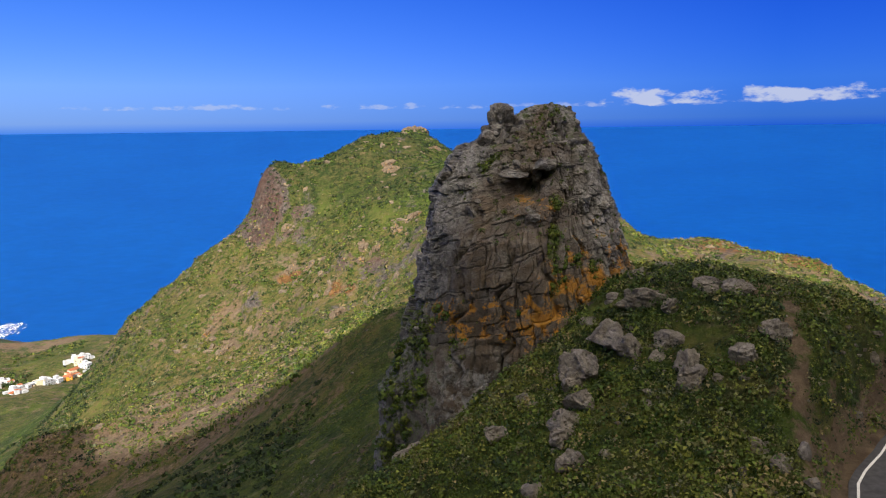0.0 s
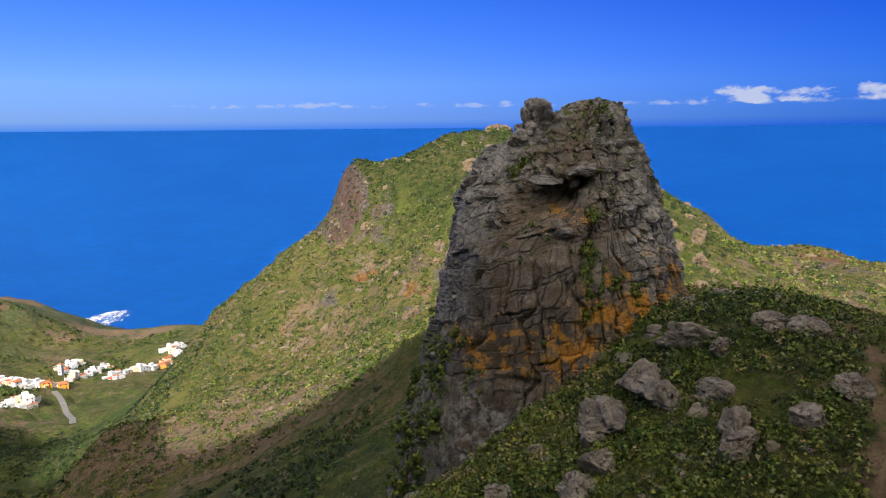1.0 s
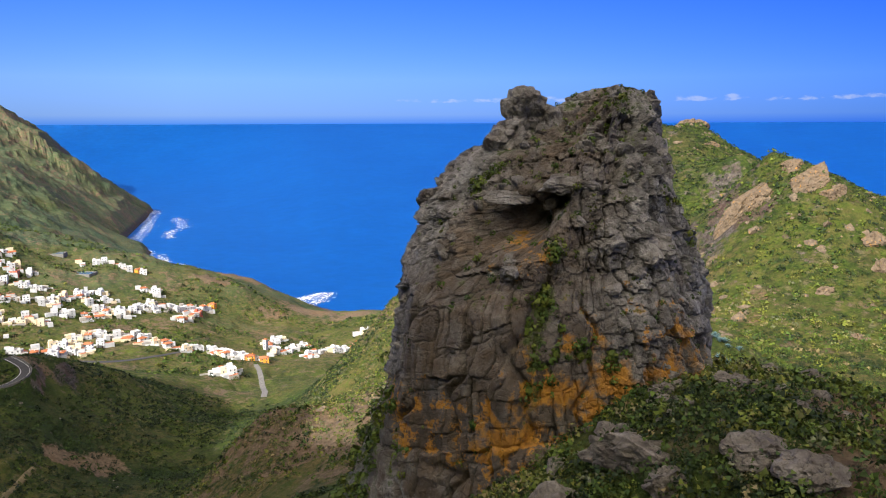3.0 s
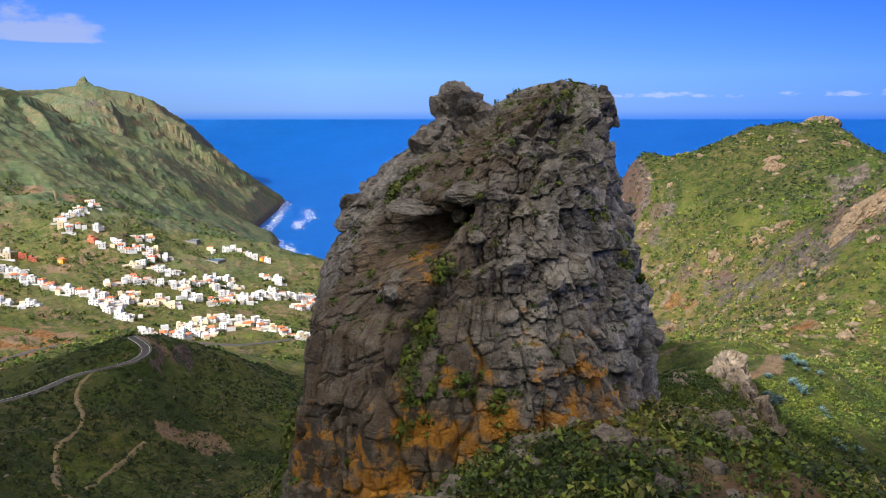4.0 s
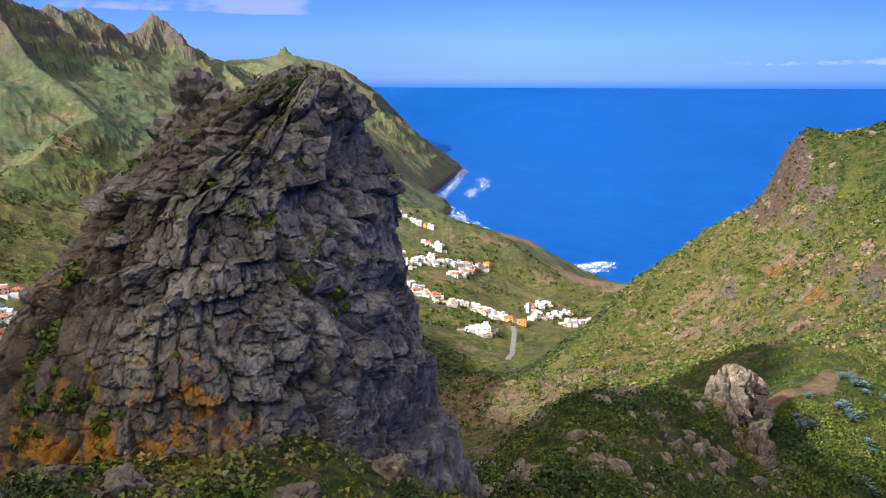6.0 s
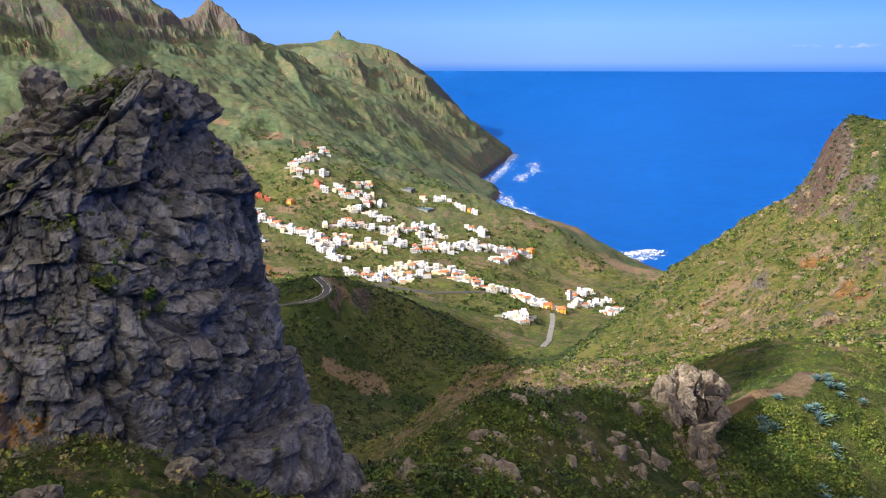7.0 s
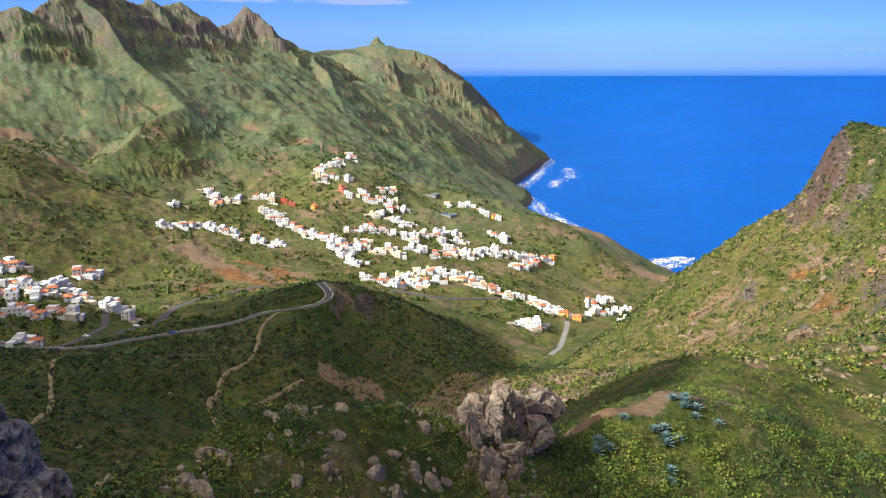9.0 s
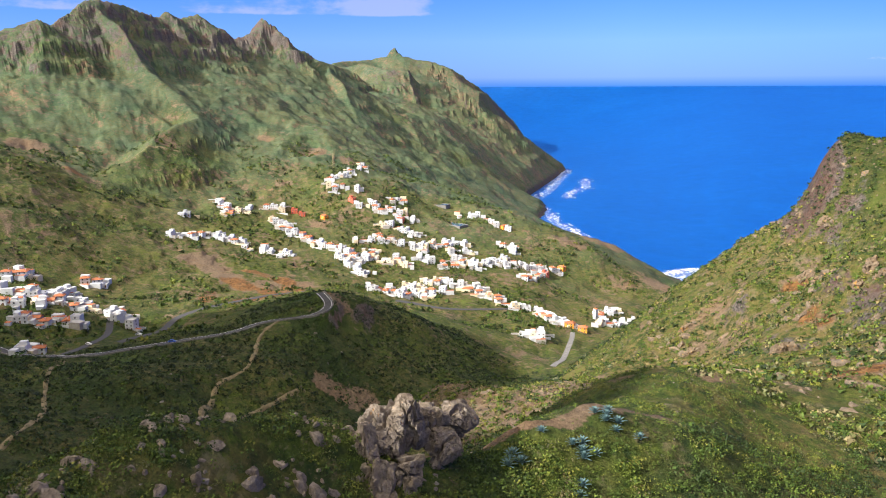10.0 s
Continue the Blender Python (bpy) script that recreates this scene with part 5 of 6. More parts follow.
for k, (x, y, a, b, c) in enumerate([(19.5, 66.2, 1.0, 0.8, 0.6), (16.4, 64.6, 1.2, 0.9, 0.55), (23, 71, 0.9, 0.8, 0.6), (21, 77, 1.0, 0.9, 0.7), (20.5, 88, 1.1, 0.9, 0.8), (-6, 68, 1.4, 1.1, 1.6), (-8.4, 66.5, 1.1, 0.9, 1.4), (-5, 66.2, 0.9, 0.8, 0.9)]):
    boulder(x, y, (a * 1.2, b * 1.2, c * 1.2), 140 + k, "mossy grey boulder at the foot of the rock tower", turn=k * 61, moss=0.3, group="boulders at the tower's foot")
def craggy(detail, size, seed):
    """A large block of rock split by joints at several sizes."""
    r = np.random.default_rng(seed)
    v = BALLS[detail][0].copy()
    for _ in range(11):
        n = r.normal(size=3) * (1, 1, 0.6)
        n /= np.linalg.norm(n)
        v -= np.maximum(v @ n - r.uniform(0.5, 0.85), 0)[:, None] * n * 0.92
    v *= np.array(size)
    n = v / np.linalg.norm(v, axis=1)[:, None]
    off = r.uniform(0, 60, 3)
    q = v + off + 0.4 * np.stack([noise3(v, 2.0, 4, seed), noise3(v, 2.0, 4, seed + 3), noise3(v, 2.0, 4, seed + 6)], -1)
    d = 0.12 * noise3(v + off, 2.2, 5, seed + 9)
    for cell, amp in (((1.9, 1.9, 2.8), 0.95), ((0.8, 0.8, 1.1), 0.26), ((0.34, 0.34, 0.34), 0.06)):
        f1, f2, num, tilt = cells3(q / cell, seed, 0.75)
        d += amp * (num - 0.5) - amp * 0.8 * (1 - smooth(0, 0.09, f2 - f1)) + 0.16 * cell[0] * tilt
    return v + n * d[:, None], BALLS[detail][1]


BALLS[6] = ball(6)


def crag(label, spires):
    thing = tagged(new("crag"), label, "rock")
    x, y = spires[0][:2]
    foot = ground_at(x, y)
    thing.location = (x, y, foot)
    for k, (sx, sy, sz, a, b, c, lean, turn) in enumerate(spires):
        v, f = craggy(6 if a > 2.3 else 5, (a, b, c), 220 + k)
        me = tri_mesh("spire", v, f, CRAG_MAT, flat=True)
        cover(me, 0.14, 0.16 + 0.14 * noise3(v, 2.0, 3, 5), 0.12, 0.5)
        part("spire", me, thing, m=pose(sx - x, sy - y, sz - foot, lean, 0, turn))
    return thing


crag("brown-grey craggy outcrop with cracked upright faces on the ridge", [
    (11.2, 131.5, 228.4, 3.4, 3.2, 3.2, 3, 15), (10.6, 134.4, 229.2, 2.4, 2.6, 3.2, 5, 40), (12.2, 128.4, 228.2, 2.4, 2.4, 2.8, -4, 75), (9.6, 137.6, 227.4, 2.6, 2.8, 2.2, 2, 110),
    (8.8, 141.8, 226.2, 2.5, 3.0, 2.6, 3, 200), (11.4, 138.5, 225.6, 2.3, 2.8, 2.0, 6, 150), (14.2, 132.0, 225.8, 2.4, 2.3, 2.4, 2, 80)])
crag("pale rounded pillar of rock below the crag", [
    (15.9, 128.6, 225.8, 1.5, 1.5, 3.0, 5, 20), (16.9, 127.8, 223.8, 1.8, 1.6, 2.8, -4, 90), (14.4, 127.2, 225.6, 1.7, 1.6, 2.4, 6, 140)])


def outcrop(x, y, a, b, c, k):
    """Cracked bedrock that breaks through the slope."""
    v, f = craggy(5 if a > 4.5 else 4, (a, b, c), 260 + k)
    me = tri_mesh("outcrop", v, f, OUTCROP_MAT, flat=True)
    cover(me, 0.22 + 0.25 * noise3(v, 3.0, 3, k), 0.12 + 0.3 * noise3(v, 2.5, 3, k + 9), 0.15, 0.7)
    ob = tagged(new("outcrop", me), "weathered tan rock outcrop breaking through the green slope", "rock", "outcrops on the headland")
    z = ground_at(x, y)
    lie = Vector((ground_at(x - 4, y) - ground_at(x + 4, y), ground_at(x, y - 4) - ground_at(x, y + 4), 8)).normalized()
    tip = Vector((0, 0, 1)).rotation_difference(lie).to_matrix().to_4x4()
    ob.matrix_basis = Matrix.Translation(Vector((x, y, z)) - lie * 0.30 * c) @ tip @ pose(0, 0, 0, 0, 0, 25 + (k * 53) % 50)


OUTCROPS = [(-18, 468, 11, 8, 5), (-8, 474, 9, 7, 5), (3, 482, 12, 7, 4), (-27, 398, 7, 5, 4), (-44, 280, 3.5, 3, 3.2), (-98, 304, 5, 4, 3), (-140, 302, 5, 4, 3), (-80, 385, 4, 3, 2.5), (130, 368, 6, 5, 3.5), (146, 340, 5, 4, 2.5)]
OUTCROPS_2 = [(33.4, 290.9, 11, 7, 5.5), (40.2, 285.0, 6, 5, 4), (28.5, 303.4, 6, 5, 3.5), (49.3, 271.0, 5, 4, 3.5), (50.8, 262.3, 5, 4, 3), (59.5, 272.1, 8, 5, 6), (57.9, 256.4, 6, 4, 7), (54.7, 240.9, 4.5, 3.5, 6), (61.0, 252.3, 5, 4, 4), (55.0, 226.2, 5, 4, 4), (36.2, 249.2, 4, 3, 3), (66.3, 248.3, 2.2, 2, 3.4), (72.9, 248.0, 2.4, 2, 3.6), (80.8, 259.3, 2.2, 2, 3), (43.6, 227.5, 3, 3, 2), (-76.1, 366.2, 5, 3.5, 2.6), (-64.5, 355.4, 5, 4, 2.8)]
OUTCROPS_3 = [(-49.9, 319.4, 3, 2.5, 2.2), (-42.7, 300.3, 6, 4, 4.5), (-35.7, 325.3, 4, 3, 3), (-29.6, 326.6, 3, 3, 3), (-21.3, 332.9, 5, 3, 2.5), (-98.5, 332.3, 6, 4, 3.5), (-89.4, 337.9, 5, 4, 3), (13.2, 294.8, 14, 7, 5.5), (18.7, 294.0, 8, 6, 5), (-13.3, 335.7, 6, 4, 3), (-20.7, 330.9, 4, 3, 2.5), (-30.9, 325.9, 3, 2.5, 2.8), (0.7, 278.2, 4, 3, 2), (6.9, 278.5, 4.5, 3, 2), (-28.2, 403.0, 9, 5, 3.5), (-4.9, 434.7, 8, 4, 3), (-35.9, 330.9, 5, 4, 3), (-110.9, 344.2, 6, 4, 4)]
for k, (x, y, a, b, c) in enumerate(OUTCROPS + OUTCROPS_2 + OUTCROPS_3):
    outcrop(x, y, a * 0.9, b * 0.85, c * 0.62, k)


def scatter(rng, count, x0, x1, y0, y1, keep):
    x, y = rng.uniform(x0, x1, count), rng.uniform(y0, y1, count)
    ok = keep(x, y)
    for half, pts, zs, runs in ROAD_LINES.values():
        if pts[:, 0].max() > x0 - 9 and pts[:, 0].min() < x1 + 9 and pts[:, 1].max() > y0 - 9 and pts[:, 1].min() < y1 + 9:
            ok &= along(pts, x, y)[0] > half + 0.8
    return x[ok], y[ok]


def outside_tower(x, y):
    return np.hypot((x - 8.5) / 8.2, (y - 75) / 9.5) > 1


def rubble(name, rng, x, y, low, high, detail, label, stain=0.1, mat=None, tall=1.0):
    base = [boulder_points(detail, (1, 0.85, 0.7), 300 + k, cell=1.0, cut=9) for k in range(6)]
    f0 = BALLS[detail][1]
    z = height(x, y)
    vs, fs = [], []
    for k in range(len(x)):
        s = low * (high / low) ** (rng.random() ** 2.2)
        a = rng.uniform(0, 6.28)
        c, n = math.cos(a), math.sin(a)
        v = base[k % 6] * s * rng.uniform(0.7, 1.3, 3) * (1, 1, tall)
        vs.append(np.stack([x[k] + c * v[:, 0] - n * v[:, 1], y[k] + n * v[:, 0] + c * v[:, 1], z[k] + v[:, 2] - s * 0.22], -1))
        fs.append(f0 + k * len(v))
    me = tri_mesh(name, np.concatenate(vs), np.concatenate(fs), mat or STONE_MAT, flat=True)
    cover(me, stain, 0.22, 0.15, 0.4)
    return tagged(new(name, me), label, "rocks", kind="stuff")


rng = np.random.default_rng(11)
x, y = scatter(rng, 2600, -25, 45, 38, 200, lambda x, y: outside_tower(x, y) & (fbm(x, y, 14, 3, 70) > 0.0) & ~((y > 140) & (rng.random(len(x)) < 0.75)))
rubble("loose_stones", rng, x, y, 0.14, 1.0, 1, "loose grey stones among the scrub of the ridge")
x, y = scatter(rng, 420, -10, 33, 36, 68, lambda x, y: outside_tower(x, y) & (fbm(x, y, 9, 3, 74) > 0.05))
rubble("ridge_stones", rng, x, y, 0.25, 1.1, 2, "grey stones showing through the low scrub", tall=1.1)
x, y = scatter(rng, 760, -6, 20, 92, 134, lambda x, y: fbm(x, y, 6, 3, 73) > -0.05)
rubble("ridge_rocks", rng, x, y, 0.3, 1.5, 2, "pale lichen-spotted rocks along the shaded ridge", mat=CRAG_MAT, tall=1.35)
x, y = scatter(rng, 4200, -150, 150, 220, 470, lambda x, y: fbm(x, y, 30, 4, 71) > 0.05)
rubble("slope_rocks", rng, x, y, 0.5, 3.4, 1, "brown rocks breaking through the headland's slope", 0.22, OUTCROP_MAT)
x, y = scatter(rng, 900, -330, -100, 120, 380, lambda x, y: fbm(x, y, 50, 4, 72) > 0.25)
rubble("valley_rocks", rng, x, y, 0.4, 1.8, 1, "grey rocks on the shaded valley slope")


# ---- scrub ----
def foliage(name, rng, x, y, r, tall, leaves, kinds, label, leaf=0.42, category="shrubs"):
    """Many bushes: each a rough dome of small leaf sprays."""
    n = len(x)
    z = height(x, y)
    d = rng.normal(size=(n, leaves, 3))
    d[:, :, 2] = np.abs(d[:, :, 2]) * 0.9 + 0.05
    d /= np.linalg.norm(d, axis=2)[:, :, None]
    lump = 0.75 + 0.5 * rng.random((n, leaves))
    c = np.stack([x, y, z - 0.1 * r], -1)[:, None] + d * (r[:, None] * lump)[:, :, None] * np.stack([np.ones(n), np.ones(n), tall], -1)[:, None]
    nrm = d + 0.55 * rng.normal(size=d.shape)
    nrm /= np.linalg.norm(nrm, axis=2)[:, :, None]
    side = np.cross(nrm, rng.normal(size=d.shape))
    side /= np.linalg.norm(side, axis=2)[:, :, None]
    up = np.cross(nrm, side)
    s = (r[:, None] * leaf * rng.uniform(0.6, 1.3, (n, leaves)))[:, :, None]
    s = s * 1.05
    v = np.stack([c - side * s, c + side * s * 0.55 - up * s * 0.75, c + side * s * 0.55 + up * s * 0.75], 2).reshape(-1, 3)
    f = np.arange(len(v)).reshape(-1, 3)
    me = tri_mesh(name, v, f, LEAF_MAT, flat=True)
    data = np.repeat(np.clip(kinds, 0, 1), leaves * 3)
    cover(me, data)
    return tagged(new(name, me), label, category, kind="stuff")


def kinds_for(rng, x, y, mean, spread=0.18):
    return np.clip(mean + 0.5 * fbm(x, y, 12, 3, 81) + spread * rng.normal(size=len(x)), 0, 1)


# the camera's ridge and the tower's foot
for count, x0, x1, y0, y1, leaves in ((17000, -13, 34, 34, 70, 22), (7000, -30, 40, 60, 100, 20)):
    x, y = scatter(rng, count, x0, x1, y0, y1, lambda x, y: outside_tower(x, y) & (fbm(x, y, 5, 4, 90) > -0.30) & (along(TRACKS["foot_path"][1], x, y)[0] > 0.6))
    for px, py, pr, amount in PATCHES[:5]:
        ok = (np.hypot(x - px, y - py) > pr * 0.8) | (rng.random(len(x)) < 0.25)
        x, y = x[ok], y[ok]
    r = 0.17 + 0.50 * rng.random(len(x)) ** 2.6
    foliage("ridge_scrub", rng, x, y, r, 0.8 + 0.6 * rng.random(len(x)), leaves, kinds_for(rng, x, y, 0.46, 0.30), "dense low green scrub covering the ridge", 0.23)
# the crag ridge and the sunny saddle
x, y = scatter(rng, 29000, -30, 56, 98, 215, lambda x, y: (fbm(x, y, 9, 4, 91) > -0.3))
for px, py, pr, amount in PATCHES[2:6] + [(*p, 2.4, 1) for p in curve(SOIL_LEDGE, 2.0)] + [p for p in PATCHES if p[0] > -20 and 150 < p[1] < 215]:
    ok = (np.hypot(x - px, y - py) > pr * 0.8) | (rng.random(len(x)) < 0.12)
    x, y = x[ok], y[ok]
r = 0.15 + 0.60 * rng.random(len(x)) ** 4
foliage("saddle_scrub", rng, x, y, r, 0.6 + 0.5 * rng.random(len(x)), 18, kinds_for(rng, x, y, 0.41, 0.17) - 0.28 * smooth(20, 38, x), "yellow-green scrub on the sunny saddle", 0.21)
# larger single bushes between the low scrub
for name, count, x0, x1, y0, y1, small, large, mean, leaves, label in (
    ("ridge_bushes", 6000, -12, 36, 34, 74, 0.35, 1.05, 0.44, 44, "rounded fresh-green bushes on the ridge by the road"),
    ("crag_bushes", 3600, -6, 24, 90, 152, 0.4, 1.1, 0.28, 44, "rounded dark green bushes along the rocky ridge"),
    ("slope_bushes", 2000, 16, 70, 128, 225, 0.6, 1.5, 0.30, 48, "round blue-green bushes on the lush slope"),
):
    x, y = scatter(rng, count, x0, x1, y0, y1, lambda x, y: outside_tower(x, y) & (fbm(x, y, 11, 3, 96) > -0.12) & (along(TRACKS["foot_path"][1], x, y)[0] > 1.2) & (along(SOIL_LEDGE, x, y)[0] > 2.5) & ((name != "ridge_bushes") | (x + 0.6 * y < 45) | (rng.random(len(x)) < 0.12)))
    r = small + (large - small) * rng.random(len(x)) ** 2
    foliage(name, rng, x, y, r, 0.55 + 0.35 * rng.random(len(x)), leaves, kinds_for(rng, x, y, mean, 0.17), label, 0.16)
# the headland
x, y = scatter(rng, 50000, -190, 165, 205, 480, lambda x, y: fbm(x, y, 18, 5, 92) > -0.22)
r = 0.35 + 0.95 * rng.random(len(x)) ** 2.6
foliage("headland_scrub", rng, x, y, r, 0.6 + 0.3 * rng.random(len(x)), 11, kinds_for(rng, x, y, 0.50, 0.34) - 0.45 * smooth(205, 235, height(x, y)), "scattered olive-green bushes on the headland", 0.44)
# the middle hill and the gully; hill bushes coloured extra dark to deepen its shade
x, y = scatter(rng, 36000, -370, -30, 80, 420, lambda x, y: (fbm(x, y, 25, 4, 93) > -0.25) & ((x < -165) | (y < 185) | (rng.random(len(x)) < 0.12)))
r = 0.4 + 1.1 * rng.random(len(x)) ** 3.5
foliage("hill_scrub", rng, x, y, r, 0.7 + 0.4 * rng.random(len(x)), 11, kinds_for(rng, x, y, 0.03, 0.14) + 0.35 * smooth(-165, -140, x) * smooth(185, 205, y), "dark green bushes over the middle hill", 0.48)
# the far side of the valley
x, y = scatter(rng, 22000, -1000, -370, 110, 780, lambda x, y: (fbm(x, y, 60, 4, 94) > 0.02) & (height(x, y) > 12))
r = 0.7 + 1.9 * rng.random(len(x)) ** 3
foliage("valley_trees", rng, x, y, r, 0.9 + 0.4 * rng.random(len(x)), 9, kinds_for(rng, x, y, 0.30, 0.14), "small dark trees and bushes round the village", 0.6, "trees")
# growth on the tower itself
spots = [(-4.5, 72, 238, 2.0), (-5.5, 71, 234, 2.0), (-6.2, 71, 230, 2.0), (-2.5, 71, 241, 1.6), (-3.5, 69, 235, 1.6), (-5, 68.5, 231, 1.6), (9.7, 67.6, 250.6, 0.7), (9.6, 67.4, 249.2, 0.9), (9.8, 67.2, 247.8, 0.8), (9.6, 67.0, 246.4, 0.7), (10.2, 68.2, 253.4, 0.5), (11.6, 67.6, 248.2, 0.6), (0.4, 70.0, 243.0, 1.2), (-1.0, 70.4, 240.0, 1.6), (-2.6, 70.6, 237.0, 1.8), (1.6, 68.0, 240.6, 1.0), (-4.0, 71.0, 234.0, 1.6), (8.6, 77.6, 259.5, 0.6), (10.0, 78.4, 260.6, 0.5), (4.0, 73.0, 256.6, 0.6), (5.2, 73.4, 257.2, 0.5), (15.8, 76.0, 253.0, 0.4), (14.9, 75.0, 255.5, 0.35), (16.6, 78, 251.6, 0.4), (13.2, 68.6, 247.4, 0.6), (7.4, 67.0, 243.6, 0.5), (8.8, 76.0, 258.6, 0.5)]
sx, sy, sz, sr = [], [], [], []
for px, py, pz, pr in spots:
    for _ in range(14):
        o = rng.normal(size=3) * pr * 0.55 + (px, py, pz)
        k = np.argmin(np.sum((SURFACE["points"] - o) ** 2, axis=1))
        q = SURFACE["points"][k] + 0.1 * SURFACE["out"][k]
        sx.append(q[0]), sy.append(q[1]), sz.append(q[2]), sr.append(0.22 + 0.28 * rng.random() * pr)
for k in rng.choice(SURFACE["ledges"], 420):
    q = SURFACE["points"][k]
    sx.append(q[0]), sy.append(q[1]), sz.append(q[2]), sr.append(0.10 + 0.22 * rng.random() ** 2)


def tower_growth():
    n, leaves = len(sx), 34
    d = rng.normal(size=(n, leaves, 3))
    d /= np.linalg.norm(d, axis=2)[:, :, None]
    c = np.stack([sx, sy, sz], -1)[:, None] + d * (np.array(sr)[:, None] * (0.6 + 0.5 * rng.random((n, leaves))))[:, :, None]
    side = np.cross(d, rng.normal(size=d.shape))
    side /= np.linalg.norm(side, axis=2)[:, :, None]
    up = np.cross(d + 0.3 * rng.normal(size=d.shape), side)
    s = np.array(sr)[:, None, None] * 0.34
    v = np.stack([c - side * s, c - up * s * 0.6, c + side * s, c + up * s * 0.6], 2).reshape(-1, 3)
    me = tri_mesh("ledge_plants", v, np.arange(len(v)).reshape(-1, 4), LEAF_MAT, flat=True)
    cover(me, np.repeat(0.25 + 0.35 * rng.random(n), leaves * 4))
    return tagged(new("ledge_plants", me), "bright green plants rooted in the tower's ledges and cracks", "plants", kind="stuff")


tower_growth()


# ---- agaves ----
def agave(size):
    thing = tagged(new("agave"), "blue-grey agave rosette with broad pointed leaves on the slope", "agave", "agaves on the slope")
    rows, cols = 8, 3
    u = np.linspace(0, 1, rows)
    wide = 0.10 * np.sin(np.pi * (0.18 + 0.82 * u) ** 0.9) + 0.004
    verts = []
    for k in range(rows):
        for c in (-1, 0, 1):
            verts.append((0.08 + u[k] * 0.95, c * wide[k], 0.30 * u[k] - 0.28 * u[k] ** 2 + (0.03 * abs(c))))
    me = grid_mesh("leaf", np.array(verts) * size, rows, cols)
    me.materials.append(AGAVE_MAT)
    for k in range(26):
        lift = 12 + 66 * (k / 26)
        part("leaf", me, thing, m=pose(0, 0, 0.05, 0, -lift, k * 137.5) @ Matrix.Diagonal((1 - 0.25 * k / 26, 1, 1, 1)))
    return thing


first = agave(1.25)
AGAVES = [(16.6, 154.6), (15.3, 155.6), (14.9, 159.9), (14.1, 161.2), (13.2, 146.8), (14.2, 145.3), (16.2, 160.3), (16, 155), (16.9, 156.2), (15.0, 154.4), (14.5, 160.5), (15.6, 161.3), (13.4, 159.6), (13.7, 146), (14.5, 147.0), (19.5, 151.5), (20.3, 150.4), (22, 143), (23, 142), (18, 162.5), (12.3, 152), (24.5, 147)]
for k, (x, y) in enumerate(AGAVES):
    m = pose(x, y, ground_at(x, y) - 0.05, 0, 0, k * 71)
    if k:
        ob = copy_thing(first, m)
        ob.scale = (0.75 + 0.35 * ((k * 37) % 10) / 10,) * 3
    else:
        first.matrix_basis = m


# ---- the village ----
def box_mesh(name, boxes, mat):
    """Boxes (x0, x1, y0, y1, z0, z1) joined in one mesh with slightly worn edges."""
    bm = bmesh.new()
    for x0, x1, y0, y1, z0, z1 in boxes:
        m = Matrix.LocRotScale(((x0 + x1) / 2, (y0 + y1) / 2, (z0 + z1) / 2), None, (x1 - x0, y1 - y0, z1 - z0))
        bmesh.ops.create_cube(bm, size=1.0, matrix=m)
    me = bpy.data.meshes.new(name)
    bm.to_mesh(me)
    bm.free()
    me.materials.append(mat)
    return me


def hip_mesh(name, w, d, z, rise, over, mat, gable=False):
    a, b = w / 2 + over, d / 2 + over
    k = a if gable else max(a - b, 0.2)
    v = [(-a, -b, z), (a, -b, z), (a, b, z), (-a, b, z), (-k, 0, z + rise), (k, 0, z + rise), (-a, -b, z - 0.18), (a, -b, z - 0.18), (a, b, z - 0.18), (-a, b, z - 0.18)]
    f = [(0, 1, 5, 4), (1, 2, 5), (2, 3, 4, 5), (3, 0, 4), (6, 7, 1, 0), (7, 8, 2, 1), (8, 9, 3, 2), (9, 6, 0, 3), (9, 8, 7, 6)]
    me = bpy.data.meshes.new(name)
    me.from_pydata(v, [], f)
    me.materials.append(mat)
    return me


SHARED = {
    "window": box_mesh("window", [(-0.55, 0.55, -0.07, 0.02, -0.65, -0.58), (-0.55, 0.55, -0.07, 0.02, 0.58, 0.65), (-0.55, -0.48, -0.07, 0.02, -0.58, 0.58), (0.48, 0.55, -0.07, 0.02, -0.58, 0.58)], LINE_PAINT),
    "pane": box_mesh("pane", [(-0.48, 0.48, -0.03, 0.01, -0.58, 0.58)], PANE),
    "door": box_mesh("door", [(-0.5, 0.5, -0.05, 0.02, 0, 2.1)], DOOR_WOOD),
}


TALL = 2.3


